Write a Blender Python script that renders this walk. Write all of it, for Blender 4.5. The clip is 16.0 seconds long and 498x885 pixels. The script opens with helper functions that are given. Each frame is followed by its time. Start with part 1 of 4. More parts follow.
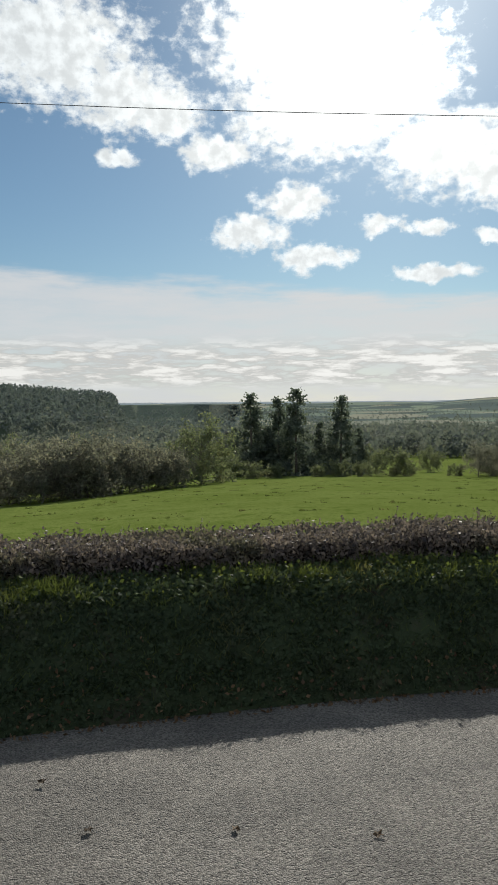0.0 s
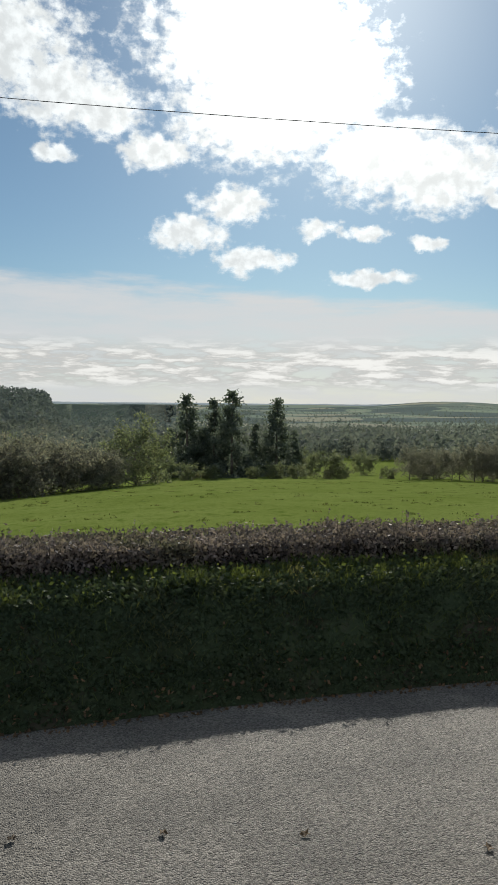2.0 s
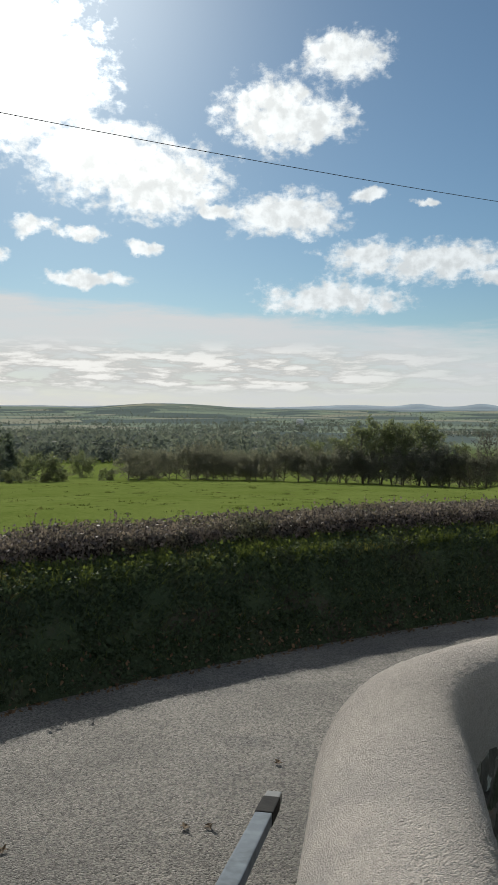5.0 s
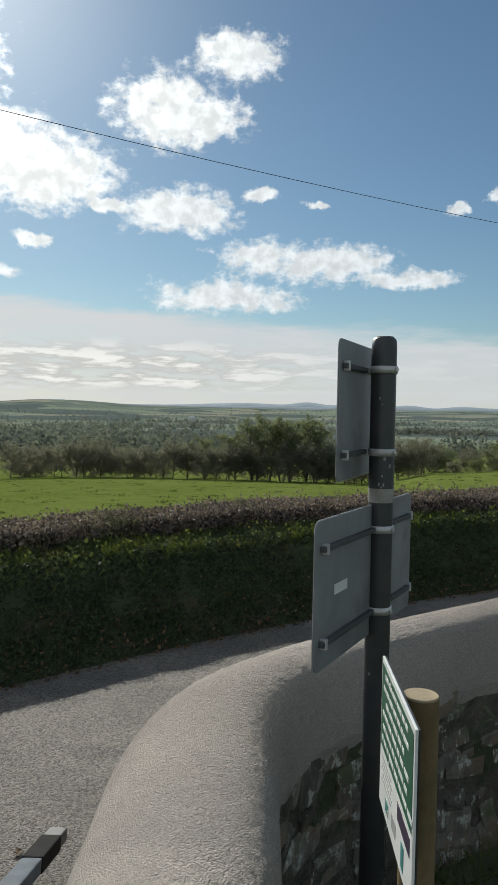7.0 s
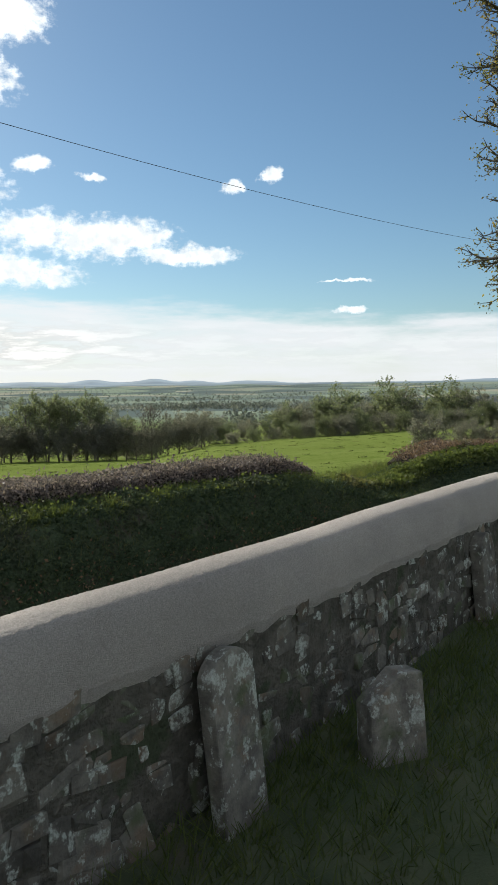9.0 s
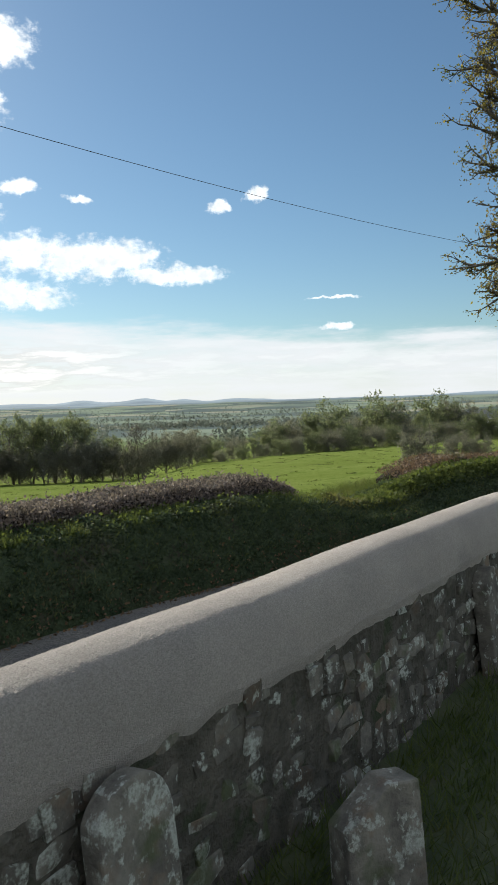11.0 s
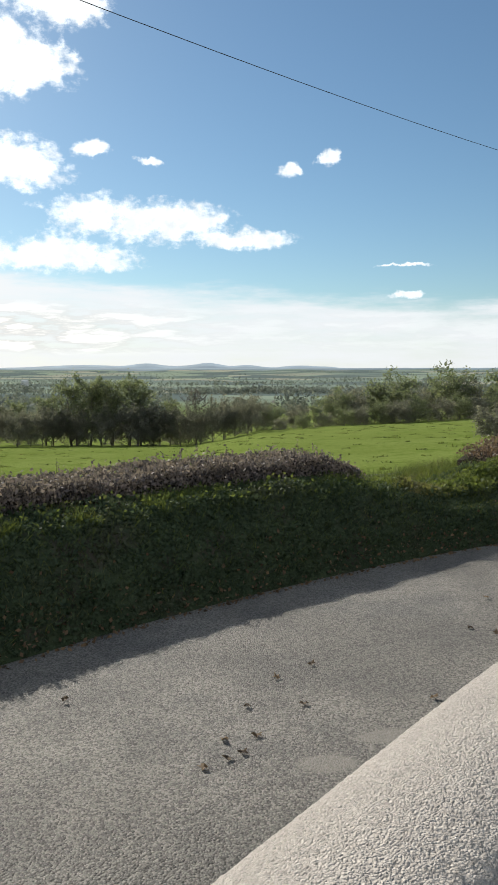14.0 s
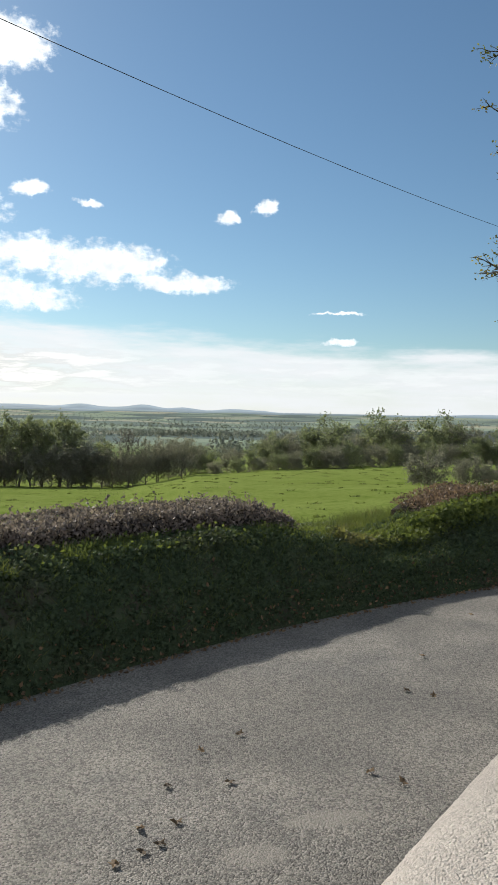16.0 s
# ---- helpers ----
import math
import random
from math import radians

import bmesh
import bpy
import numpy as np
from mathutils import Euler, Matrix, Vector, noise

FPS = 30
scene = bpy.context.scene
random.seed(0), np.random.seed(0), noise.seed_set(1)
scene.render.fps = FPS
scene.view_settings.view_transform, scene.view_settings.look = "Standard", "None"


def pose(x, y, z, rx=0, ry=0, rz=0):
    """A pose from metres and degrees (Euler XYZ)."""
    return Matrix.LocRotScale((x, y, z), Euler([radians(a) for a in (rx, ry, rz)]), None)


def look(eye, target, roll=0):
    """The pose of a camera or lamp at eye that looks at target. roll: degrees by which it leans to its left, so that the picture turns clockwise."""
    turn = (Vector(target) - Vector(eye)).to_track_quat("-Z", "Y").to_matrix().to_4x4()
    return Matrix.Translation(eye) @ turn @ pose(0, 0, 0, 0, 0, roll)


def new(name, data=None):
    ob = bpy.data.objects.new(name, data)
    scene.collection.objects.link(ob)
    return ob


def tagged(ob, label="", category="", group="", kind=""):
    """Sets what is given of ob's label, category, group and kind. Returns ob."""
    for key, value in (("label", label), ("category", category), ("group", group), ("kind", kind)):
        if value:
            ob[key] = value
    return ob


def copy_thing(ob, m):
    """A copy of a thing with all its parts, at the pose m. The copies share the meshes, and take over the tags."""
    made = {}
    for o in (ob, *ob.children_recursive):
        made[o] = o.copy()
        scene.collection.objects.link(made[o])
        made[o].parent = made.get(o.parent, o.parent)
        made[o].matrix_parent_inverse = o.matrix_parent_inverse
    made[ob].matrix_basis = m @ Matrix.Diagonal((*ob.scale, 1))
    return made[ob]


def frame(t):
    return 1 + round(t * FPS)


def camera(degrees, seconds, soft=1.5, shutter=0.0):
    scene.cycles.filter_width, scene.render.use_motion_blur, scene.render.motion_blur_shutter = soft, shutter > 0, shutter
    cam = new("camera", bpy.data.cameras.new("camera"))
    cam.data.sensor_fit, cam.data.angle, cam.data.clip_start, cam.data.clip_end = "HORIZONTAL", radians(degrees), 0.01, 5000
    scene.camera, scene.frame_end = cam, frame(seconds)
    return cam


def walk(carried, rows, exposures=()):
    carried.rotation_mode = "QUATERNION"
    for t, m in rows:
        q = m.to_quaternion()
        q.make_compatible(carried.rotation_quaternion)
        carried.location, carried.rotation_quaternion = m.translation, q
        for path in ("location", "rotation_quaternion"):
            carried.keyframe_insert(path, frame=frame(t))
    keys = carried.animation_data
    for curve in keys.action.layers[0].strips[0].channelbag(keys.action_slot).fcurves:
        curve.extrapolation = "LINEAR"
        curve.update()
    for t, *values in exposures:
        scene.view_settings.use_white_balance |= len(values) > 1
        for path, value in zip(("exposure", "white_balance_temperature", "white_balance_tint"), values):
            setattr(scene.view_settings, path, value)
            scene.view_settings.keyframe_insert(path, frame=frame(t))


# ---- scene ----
cam = camera(36.24, 16.0, soft=1.5)
PATH = [
    (0.0, -0.000, -0.000, 3.407, -0.00, -2.89, 0.41),
    (0.5, -0.009, 0.007, 3.411, -0.65, -3.10, -0.28),
    (1.0, -0.014, 0.003, 3.419, -0.76, -3.17, -0.40),
    (1.5, -0.007, 0.002, 3.416, -1.76, -2.88, -0.60),
    (2.0, 0.028, -0.013, 3.418, -4.77, -2.78, -0.54),
    (2.5, 0.050, -0.035, 3.421, -7.76, -2.53, -0.53),
    (3.0, 0.083, -0.052, 3.422, -12.07, -2.43, -0.72),
    (3.5, 0.110, -0.060, 3.420, -16.22, -2.51, -0.59),
    (4.0, 0.133, -0.071, 3.420, -19.36, -2.39, -0.59),
    (4.5, 0.149, -0.123, 3.431, -22.78, -2.47, -0.59),
    (4.7, 0.171, -0.138, 3.429, -23.90, -2.48, -0.53),
    (6.8, 0.597, -0.003, 3.349, -33.57, -2.43, -1.11),
    (7.0, 0.690, 0.015, 3.354, -33.74, -2.57, -1.00),
    (7.5, 0.968, -0.003, 3.321, -39.05, -4.03, -0.66),
    (8.0, 1.243, -0.083, 3.286, -40.13, -4.08, -0.80),
    (8.5, 1.518, -0.109, 3.251, -46.44, -5.26, 0.45),
    (8.7, 1.600, -0.084, 3.244, -48.91, -4.97, 0.17),
    (10.8, 2.727, 0.430, 3.165, -50.58, -2.05, 2.04),
    (11.0, 2.837, 0.533, 3.158, -50.50, -3.00, 1.76),
    (11.5, 3.204, 0.734, 3.135, -49.68, -2.46, 1.54),
    (12.0, 3.549, 1.013, 3.101, -47.69, -2.83, -0.70),
    (12.5, 3.931, 1.351, 3.079, -47.12, -3.30, -0.57),
    (13.0, 4.377, 1.655, 3.042, -44.84, -3.45, 0.78),
    (13.5, 4.673, 1.980, 3.023, -44.07, -3.69, 0.57),
    (14.0, 5.001, 2.235, 3.058, -45.71, -5.41, 0.05),
    (14.5, 5.238, 2.332, 3.069, -44.38, -1.76, 1.30),
    (15.0, 5.308, 2.465, 3.087, -45.04, -2.03, -1.28),
    (15.5, 5.383, 2.512, 3.078, -46.39, -1.94, -0.62),
    (16.0, 5.390, 2.525, 3.089, -50.55, -2.12, -1.27),
]
walk(cam, [(r[0], pose(r[1], r[2], r[3], 90 + r[5], r[6], r[4])) for r in PATH],
     exposures=[(0.0, 0.0, 6380, 7.0), (4.5, -0.02, 6380, 7.0), (7.0, 0.0, 6380, 7.0), (8.1, -0.14, 6380, 7.0), (8.5, 0.44, 6380, 7.5), (11.0, 0.5, 6380, 7.5), (16.0, 0.52, 6400, 8.0)])

# ---- world, sun ----
SUN_AZ, SUN_EL = 11.0, 30.0


def sun_vector():
    a, e = radians(SUN_AZ), radians(SUN_EL)
    return Vector((math.sin(a) * math.cos(e), math.cos(a) * math.cos(e), math.sin(e)))


sun_data = bpy.data.lights.new("sun", "SUN")
sun_data.energy, sun_data.angle, sun_data.color = 5.0, radians(0.6), (1.0, 0.93, 0.82)
sun = new("sun", sun_data)
sun.matrix_world = look(sun_vector() * 50, (0, 0, 0))


class Nodes:
    """Short hand for a node tree."""

    def __init__(self, tree):
        self.tree = tree

    def node(self, kind, **sets):
        n = self.tree.nodes.new(kind)
        for k, v in sets.items():
            setattr(n, k, v)
        return n

    def put(self, socket, value):
        if isinstance(value, bpy.types.NodeSocket):
            self.tree.links.new(value, socket)
        else:
            socket.default_value = value

    def math(self, op, a, b=0.0, c=0.0, clamp=False):
        n = self.node("ShaderNodeMath", operation=op, use_clamp=clamp)
        for s, v in zip(n.inputs, (a, b, c)):
            self.put(s, v)
        return n.outputs[0]

    def vec(self, op, a, b=(0, 0, 0), c=(0, 0, 0), out=0):
        n = self.node("ShaderNodeVectorMath", operation=op)
        for s, v in zip(n.inputs, (a, b, c)):
            self.put(s, v)
        return n.outputs[out]

    def noise(self, vector, scale, detail=4.0, rough=0.55, out=0):
        n = self.node("ShaderNodeTexNoise")
        self.put(n.inputs["Vector"], vector)
        n.inputs["Scale"].default_value, n.inputs["Detail"].default_value, n.inputs["Roughness"].default_value = scale, detail, rough
        return n.outputs[out]

    def ramp(self, fac, lo, hi, a=0.0, b=1.0, smooth=True):
        n = self.node("ShaderNodeMapRange", interpolation_type="SMOOTHSTEP" if smooth else "LINEAR")
        self.put(n.inputs[0], fac)
        for s, v in zip(n.inputs[1:5], (lo, hi, a, b)):
            self.put(s, v)
        return n.outputs[0]

    def mix(self, fac, a, b, blend="MIX"):
        n = self.node("ShaderNodeMix", data_type="RGBA", blend_type=blend)
        self.put(n.inputs[0], fac)
        for s, v in ((n.inputs[6], a), (n.inputs[7], b)):
            self.put(s, (*v, 1.0) if isinstance(v, tuple) and len(v) == 3 else v)
        return n.outputs[2]


# Cumulus clouds: bearing, height above the horizon, half width and half height, in degrees.
CLOUDS = [
    (-14.5, 24.2, 6.0, 3.2), (-9.0, 21.2, 3.6, 2.2), (-6.0, 20.4, 2.4, 1.6), (-9.8, 17.4, 1.6, 0.6),
    (4.5, 25.2, 7.0, 4.2), (4.8, 20.4, 5.4, 3.0), (-2.4, 18.0, 2.2, 1.1), (14.6, 17.6, 5.0, 2.4), (18.6, 16.2, 4.6, 2.2), (9.5, 22.5, 5.0, 4.0),
    (0.2, 12.4, 2.4, 1.1), (3.6, 14.6, 2.6, 1.1), (4.6, 10.8, 2.4, 0.9), (9.8, 12.9, 1.5, 0.6), (13.4, 12.5, 1.5, 0.5), (17.4, 11.6, 1.2, 0.45),
    (13.6, 9.3, 2.6, 0.5), (27.4, 20.8, 3.4, 2.2), (30.4, 20.2, 2.6, 1.2), (32.4, 24.4, 2.6, 1.5), (28.2, 14.2, 3.6, 1.5),
    (23.0, 14.6, 1.5, 0.6), (34.6, 11.2, 2.8, 1.1), (39.6, 10.7, 3.8, 1.3), (45.0, 9.5, 3.4, 0.55), (31.6, 8.3, 4.6, 1.1),
    (49.1, 14.3, 0.75, 0.45), (51.4, 14.9, 0.7, 0.5), (57.2, 5.5, 0.9, 0.28), (57.4, 7.7, 1.7, 0.12), (34.4, 15.2, 1.2, 0.5), (38.4, 14.8, 0.8, 0.3),
]


def make_world():
    world = bpy.data.worlds.new("sky")
    scene.world = world
    world.use_nodes = True
    t = world.node_tree
    t.nodes.clear()
    n = Nodes(t)
    way = n.node("ShaderNodeTexCoord").outputs["Generated"]
    way = n.vec("NORMALIZE", way)
    sep = n.node("ShaderNodeSeparateXYZ")
    t.links.new(way, sep.inputs[0])
    az = n.math("MULTIPLY", n.math("ARCTAN2", sep.outputs[0], sep.outputs[1]), 57.2958)
    el = n.math("MULTIPLY", n.math("ARCSINE", sep.outputs[2]), 57.2958)
    com = n.node("ShaderNodeCombineXYZ")
    t.links.new(az, com.inputs[0])
    t.links.new(el, com.inputs[1])
    flat = com.outputs[0]
    # ragged, billowing edges
    big = n.vec("SUBTRACT", n.noise(flat, 0.32, 5, 0.6, 1), (0.5, 0.5, 0.5))
    warped = n.vec("ADD", flat, n.vec("MULTIPLY", big, (4.2, 2.4, 0.0)))
    near = None
    for a, e, w, h in CLOUDS:
        d = n.vec("LENGTH", n.vec("MULTIPLY_ADD", warped, (0.84 / w, 0.84 / h, 0.0), (-0.84 * a / w, -0.84 * e / h, 0.0)), out=1)
        near = d if near is None else n.math("SMOOTH_MIN", near, d, 0.25)
    puff = n.noise(n.vec("MULTIPLY", flat, (1.0, 1.35, 1.0)), 0.85, 7, 0.62)
    body = n.math("ADD", n.math("SUBTRACT", 1.12, near), n.math("MULTIPLY", n.math("SUBTRACT", puff, 0.5), 1.7))
    # broken cloud added over the unseen remainder of the sky, to fill the shade
    fill_cloud = n.math("MULTIPLY", n.ramp(n.noise(n.vec("MULTIPLY", way, (1.0, 1.0, 1.6)), 2.6, 6, 0.6), 0.475, 0.58),
                  n.math("MAXIMUM", n.ramp(el, 34, 40), n.math("MAXIMUM", n.ramp(az, 76, 84), n.ramp(az, -24, -32))))
    cumulus = n.math("MAXIMUM", n.ramp(body, -0.06, 0.58), n.math("MULTIPLY", fill_cloud, n.ramp(el, 4, 10)))
    # a veil that ends at a slanting upper rim, and ribs of low cloud under it
    rim = n.math("MULTIPLY_ADD", az, -0.062, 8.9)
    wisp = n.noise(n.vec("MULTIPLY", flat, (0.16, 0.9, 1.0)), 0.8, 5, 0.6)
    veil_h = n.math("ADD", n.math("SUBTRACT", rim, el), n.math("MULTIPLY", n.math("SUBTRACT", wisp, 0.5), 3.4))
    veil = n.math("MULTIPLY", n.ramp(veil_h, -0.3, 1.3), n.ramp(wisp, 0.15, 0.7, 0.62, 0.95))
    ribs = n.noise(n.vec("MULTIPLY", n.vec("ADD", flat, n.vec("MULTIPLY", big, (2.0, 0.5, 0.0))), (0.26, 1.5, 1.0)), 0.95, 6, 0.58)
    belt = n.math("MULTIPLY", n.ramp(el, 0.9, 2.0), n.ramp(el, 3.4, 5.4, 1.0, 0.0))
    low = n.math("MULTIPLY", n.math("MULTIPLY", n.ramp(ribs, 0.38, 0.52), belt), n.ramp(az, 26, 46, 0.95, 0.12))
    rib_light = n.ramp(ribs, 0.45, 0.62, 0.74, 1.26)
    # forward scattering round the sun
    s = sun_vector()
    cosine = n.vec("DOT_PRODUCT", way, (s.x, s.y, s.z), out=1)
    glow = n.math("POWER", n.math("MAXIMUM", cosine, 0.0), 14.0)
    core = n.math("POWER", n.math("MAXIMUM", cosine, 0.0), 120.0)
    sky = n.node("ShaderNodeTexSky", sky_type="NISHITA", sun_disc=False, sun_elevation=radians(SUN_EL), sun_rotation=radians(SUN_AZ),
                 air_density=1.0, dust_density=0.3, ozone_density=1.6, altitude=100)
    blue = n.vec("MULTIPLY", sky.outputs[0], (SKY * 0.83, SKY * 0.978, SKY * 1.025))
    white = n.math("ADD", n.math("MULTIPLY_ADD", glow, 0.4, CLOUD), n.math("MULTIPLY", core, 2.0))
    shade = n.math("MULTIPLY", n.ramp(body, 0.25, 1.5, 1.0, 0.9), n.ramp(n.noise(n.vec("ADD", flat, (0.0, 0.35, 0.0)), 0.9, 4, 0.55), 0.36, 0.64, 0.82, 1.06))
    tint = n.mix(glow, (0.93, 0.97, 1.0), (1.0, 0.985, 0.95))
    lit = n.vec("MULTIPLY", tint, n.math("MULTIPLY", white, shade))
    veil_c = n.vec("MULTIPLY", n.mix(glow, (0.96, 0.97, 1.0), (1.04, 0.95, 0.88)), n.math("MULTIPLY_ADD", glow, 0.12, VEIL))
    low_c = n.vec("MULTIPLY", (1.0, 0.97, 0.93), n.math("MULTIPLY", rib_light, n.math("MULTIPLY_ADD", glow, 0.2, VEIL + 0.04)))
    colour = n.mix(veil, blue, veil_c)
    colour = n.mix(low, colour, low_c)
    colour = n.mix(cumulus, colour, lit)
    colour = n.vec("ADD", colour, n.vec("MULTIPLY", (1.0, 0.98, 0.95), n.math("MULTIPLY", n.math("POWER", n.math("MAXIMUM", cosine, 0.0), 70.0), 0.32)))
    # below the horizon: dim ground
    colour = n.mix(n.ramp(el, -1.0, -0.2), (0.10, 0.12, 0.10), colour)
    bg = n.node("ShaderNodeBackground")
    t.links.new(colour, bg.inputs[0])
    bg.inputs[1].default_value = 1.0
    out = n.node("ShaderNodeOutputWorld")
    t.links.new(bg.outputs[0], out.inputs[0])


SKY, CLOUD, VEIL = 0.063, 0.86, 0.67
make_world()


# ---- materials ----
def material(name, colours, scale=4.0, rough=0.85, bump=0.3, bump_scale=60.0, spec=0.3, fine=0.35, translucent=0.0, metal=0.0, by_piece=0.0, depth=0.01, by_island=0.0, through_light=(1.3, 1.3, 0.95)):
    """A surface that varies between colours at a coarse and a fine scale, with relief."""
    m = bpy.data.materials.new(name)
    m.use_nodes = True
    t = m.node_tree
    n = Nodes(t)
    bsdf = t.nodes["Principled BSDF"]
    co = n.node("ShaderNodeTexCoord").outputs["Object"] if not by_piece else n.node("ShaderNodeNewGeometry").outputs["Position"]
    coarse = n.ramp(n.noise(co, scale, 5, 0.6), 0.3, 0.7)
    colour = n.mix(coarse, colours[0], colours[1])
    if len(colours) > 2:
        colour = n.mix(n.ramp(n.noise(co, scale * 0.37 + 0.1, 4, 0.65), 0.52, 0.66), colour, colours[2])
    grain = n.noise(co, bump_scale, 4, 0.65)
    colour = n.mix(n.math("MULTIPLY", n.math("SUBTRACT", grain, 0.5), fine * 2, clamp=False), colour, (0, 0, 0)) if fine else colour
    if by_piece:
        r = n.node("ShaderNodeObjectInfo").outputs["Random"]
        colour = n.mix(1.0, colour, n.node("ShaderNodeCombineColor").outputs[0], "MULTIPLY")
        cc = t.nodes[-2] if t.nodes[-2].bl_idname == "ShaderNodeCombineColor" else [q for q in t.nodes if q.bl_idname == "ShaderNodeCombineColor"][-1]
        for k in range(3):
            n.put(cc.inputs[k], n.ramp(r, 0, 1, 1 - by_piece, 1 + by_piece * 0.6, False))
    if by_island:
        r = n.node("ShaderNodeNewGeometry").outputs["Random Per Island"]
        dark = n.mix(r, tuple(c * (1 - by_island) for c in (1.0, 1.0, 1.0)), (1.0 + by_island * 0.5, 1.0 + by_island * 0.3, 1.0))
        colour = n.mix(1.0, colour, dark, "MULTIPLY")
    t.links.new(colour, bsdf.inputs["Base Color"])
    bsdf.inputs["Roughness"].default_value, bsdf.inputs["Metallic"].default_value = rough, metal
    bsdf.inputs["Specular IOR Level"].default_value = spec
    if bump:
        b = n.node("ShaderNodeBump")
        b.inputs["Strength"].default_value, b.inputs["Distance"].default_value = bump, depth
        t.links.new(n.math("ADD", grain, n.math("MULTIPLY", coarse, 0.5)), b.inputs["Height"])
        t.links.new(b.outputs[0], bsdf.inputs["Normal"])
    if translucent:
        tr = n.node("ShaderNodeBsdfTranslucent")
        warm = n.mix(1.0, colour, through_light, "MULTIPLY")
        t.links.new(warm, tr.inputs[0])
        mx = n.node("ShaderNodeMixShader")
        mx.inputs[0].default_value = translucent
        t.links.new(bsdf.outputs[0], mx.inputs[1])
        t.links.new(tr.outputs[0], mx.inputs[2])
        t.links.new(mx.outputs[0], t.nodes["Material Output"].inputs[0])
    return m


ASPHALT = material("asphalt", [(0.122, 0.113, 0.101), (0.158, 0.145, 0.127), (0.102, 0.096, 0.088)], 0.7, 0.76, 0.8, 55, 0.35, 0.55, depth=0.012)
RENDER = material("roughcast", [(0.345, 0.315, 0.288), (0.40, 0.365, 0.33), (0.305, 0.282, 0.26)], 1.6, 0.95, 0.85, 150, 0.1, 0.35, depth=0.012)
MORTAR = material("old_mortar", [(0.07, 0.066, 0.055), (0.12, 0.11, 0.092), (0.055, 0.065, 0.04)], 9, 0.95, 1.0, 28, 0.1, 0.5, depth=0.03)
SOIL = material("soil", [(0.05, 0.045, 0.03), (0.09, 0.08, 0.05)], 4, 0.95, 0.7, 40, 0.1)
TURF = material("turf", [(0.06, 0.075, 0.04), (0.09, 0.10, 0.055), (0.10, 0.09, 0.065)], 3, 0.95, 0.8, 50, 0.1)
BANK = material("bank_earth", [(0.035, 0.05, 0.026), (0.05, 0.065, 0.034), (0.06, 0.055, 0.04)], 2.5, 0.95, 0.8, 30, 0.1)
GRASS = material("grass_blades", [(0.075, 0.105, 0.04), (0.10, 0.13, 0.05), (0.13, 0.135, 0.075)], 1.2, 0.7, 0, 20, 0.12, 0.1, 0.42, by_island=0.35, through_light=(1.5, 1.45, 0.75))
HEDGE_LEAF = material("purple_hedge_leaves", [(0.145, 0.133, 0.148), (0.23, 0.21, 0.235), (0.13, 0.14, 0.115)], 1.4, 0.6, 0, 20, 0.14, 0.1, 0.3, by_island=0.7)
HEDGE_RUSSET = material("russet_hedge_leaves", [(0.155, 0.115, 0.095), (0.215, 0.16, 0.13), (0.12, 0.12, 0.07)], 1.4, 0.5, 0, 20, 0.24, 0.1, 0.3, by_island=0.6)
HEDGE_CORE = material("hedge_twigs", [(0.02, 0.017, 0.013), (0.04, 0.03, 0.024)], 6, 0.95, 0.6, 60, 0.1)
IVY = material("ivy_leaves", [(0.052, 0.076, 0.046), (0.066, 0.094, 0.054), (0.072, 0.086, 0.056)], 1.5, 0.7, 0, 20, 0.12, 0.1, 0.3, by_island=0.22)
BARK = material("bark", [(0.09, 0.08, 0.068), (0.15, 0.135, 0.115)], 3, 0.95, 0.9, 25, 0.1, depth=0.03)
LEAF_GREEN = material("green_leaves", [(0.145, 0.18, 0.115), (0.18, 0.215, 0.13), (0.20, 0.215, 0.14)], 0.35, 0.6, 0, 10, 0.3, 0.1, 0.55, by_island=0.45)
# Scrub leaves lightened and greyed in base colour, as haze would do.
LEAF_GREYED = material("haze_greyed_leaves", [(0.16, 0.17, 0.16), (0.20, 0.205, 0.19), (0.155, 0.178, 0.152)], 0.35, 0.7, 0, 10, 0.25, 0.1, 0.55, by_island=0.4)
LEAF_GOLD = material("yellowing_leaves", [(0.15, 0.14, 0.05), (0.21, 0.17, 0.06), (0.10, 0.12, 0.045)], 0.6, 0.6, 0, 10, 0.3, 0.1, 0.55, by_island=0.45)
# Far leaves are painted pale blue-grey to stand in for haze.
LEAF_FAR_HAZED = material("valley_woods_hazed", [(0.12, 0.145, 0.155), (0.145, 0.168, 0.168), (0.155, 0.168, 0.165)], 0.02, 0.8, 0, 10, 0.2, 0.1, 0.4, by_island=0.3)
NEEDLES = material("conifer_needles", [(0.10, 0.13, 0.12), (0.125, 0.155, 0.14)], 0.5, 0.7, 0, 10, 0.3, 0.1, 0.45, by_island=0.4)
# Haze over the hill is put into these bluer, lighter needles.
PLANTATION_HAZED = material("plantation_needles_hazed", [(0.12, 0.15, 0.165), (0.14, 0.17, 0.18)], 0.02, 0.8, 0, 10, 0.2, 0.1, 0.3, by_island=0.25)
POLE_AND_SHADE_BLACK = material("worn_black_paint_and_back_shade", [(0.024, 0.027, 0.030), (0.036, 0.038, 0.040), (0.044, 0.042, 0.040)], 9, 0.42, 0.25, 40, 0.5, 0.1, depth=0.002)
BARE = material("bare_primer", [(0.30, 0.30, 0.28), (0.22, 0.21, 0.19)], 20, 0.6, 0.2, 80, 0.4)
ALU = material("dull_aluminium", [(0.20, 0.215, 0.225), (0.27, 0.285, 0.295), (0.17, 0.18, 0.185)], 5, 0.55, 0.15, 30, 0.5, 0.12, metal=0.35, depth=0.002)
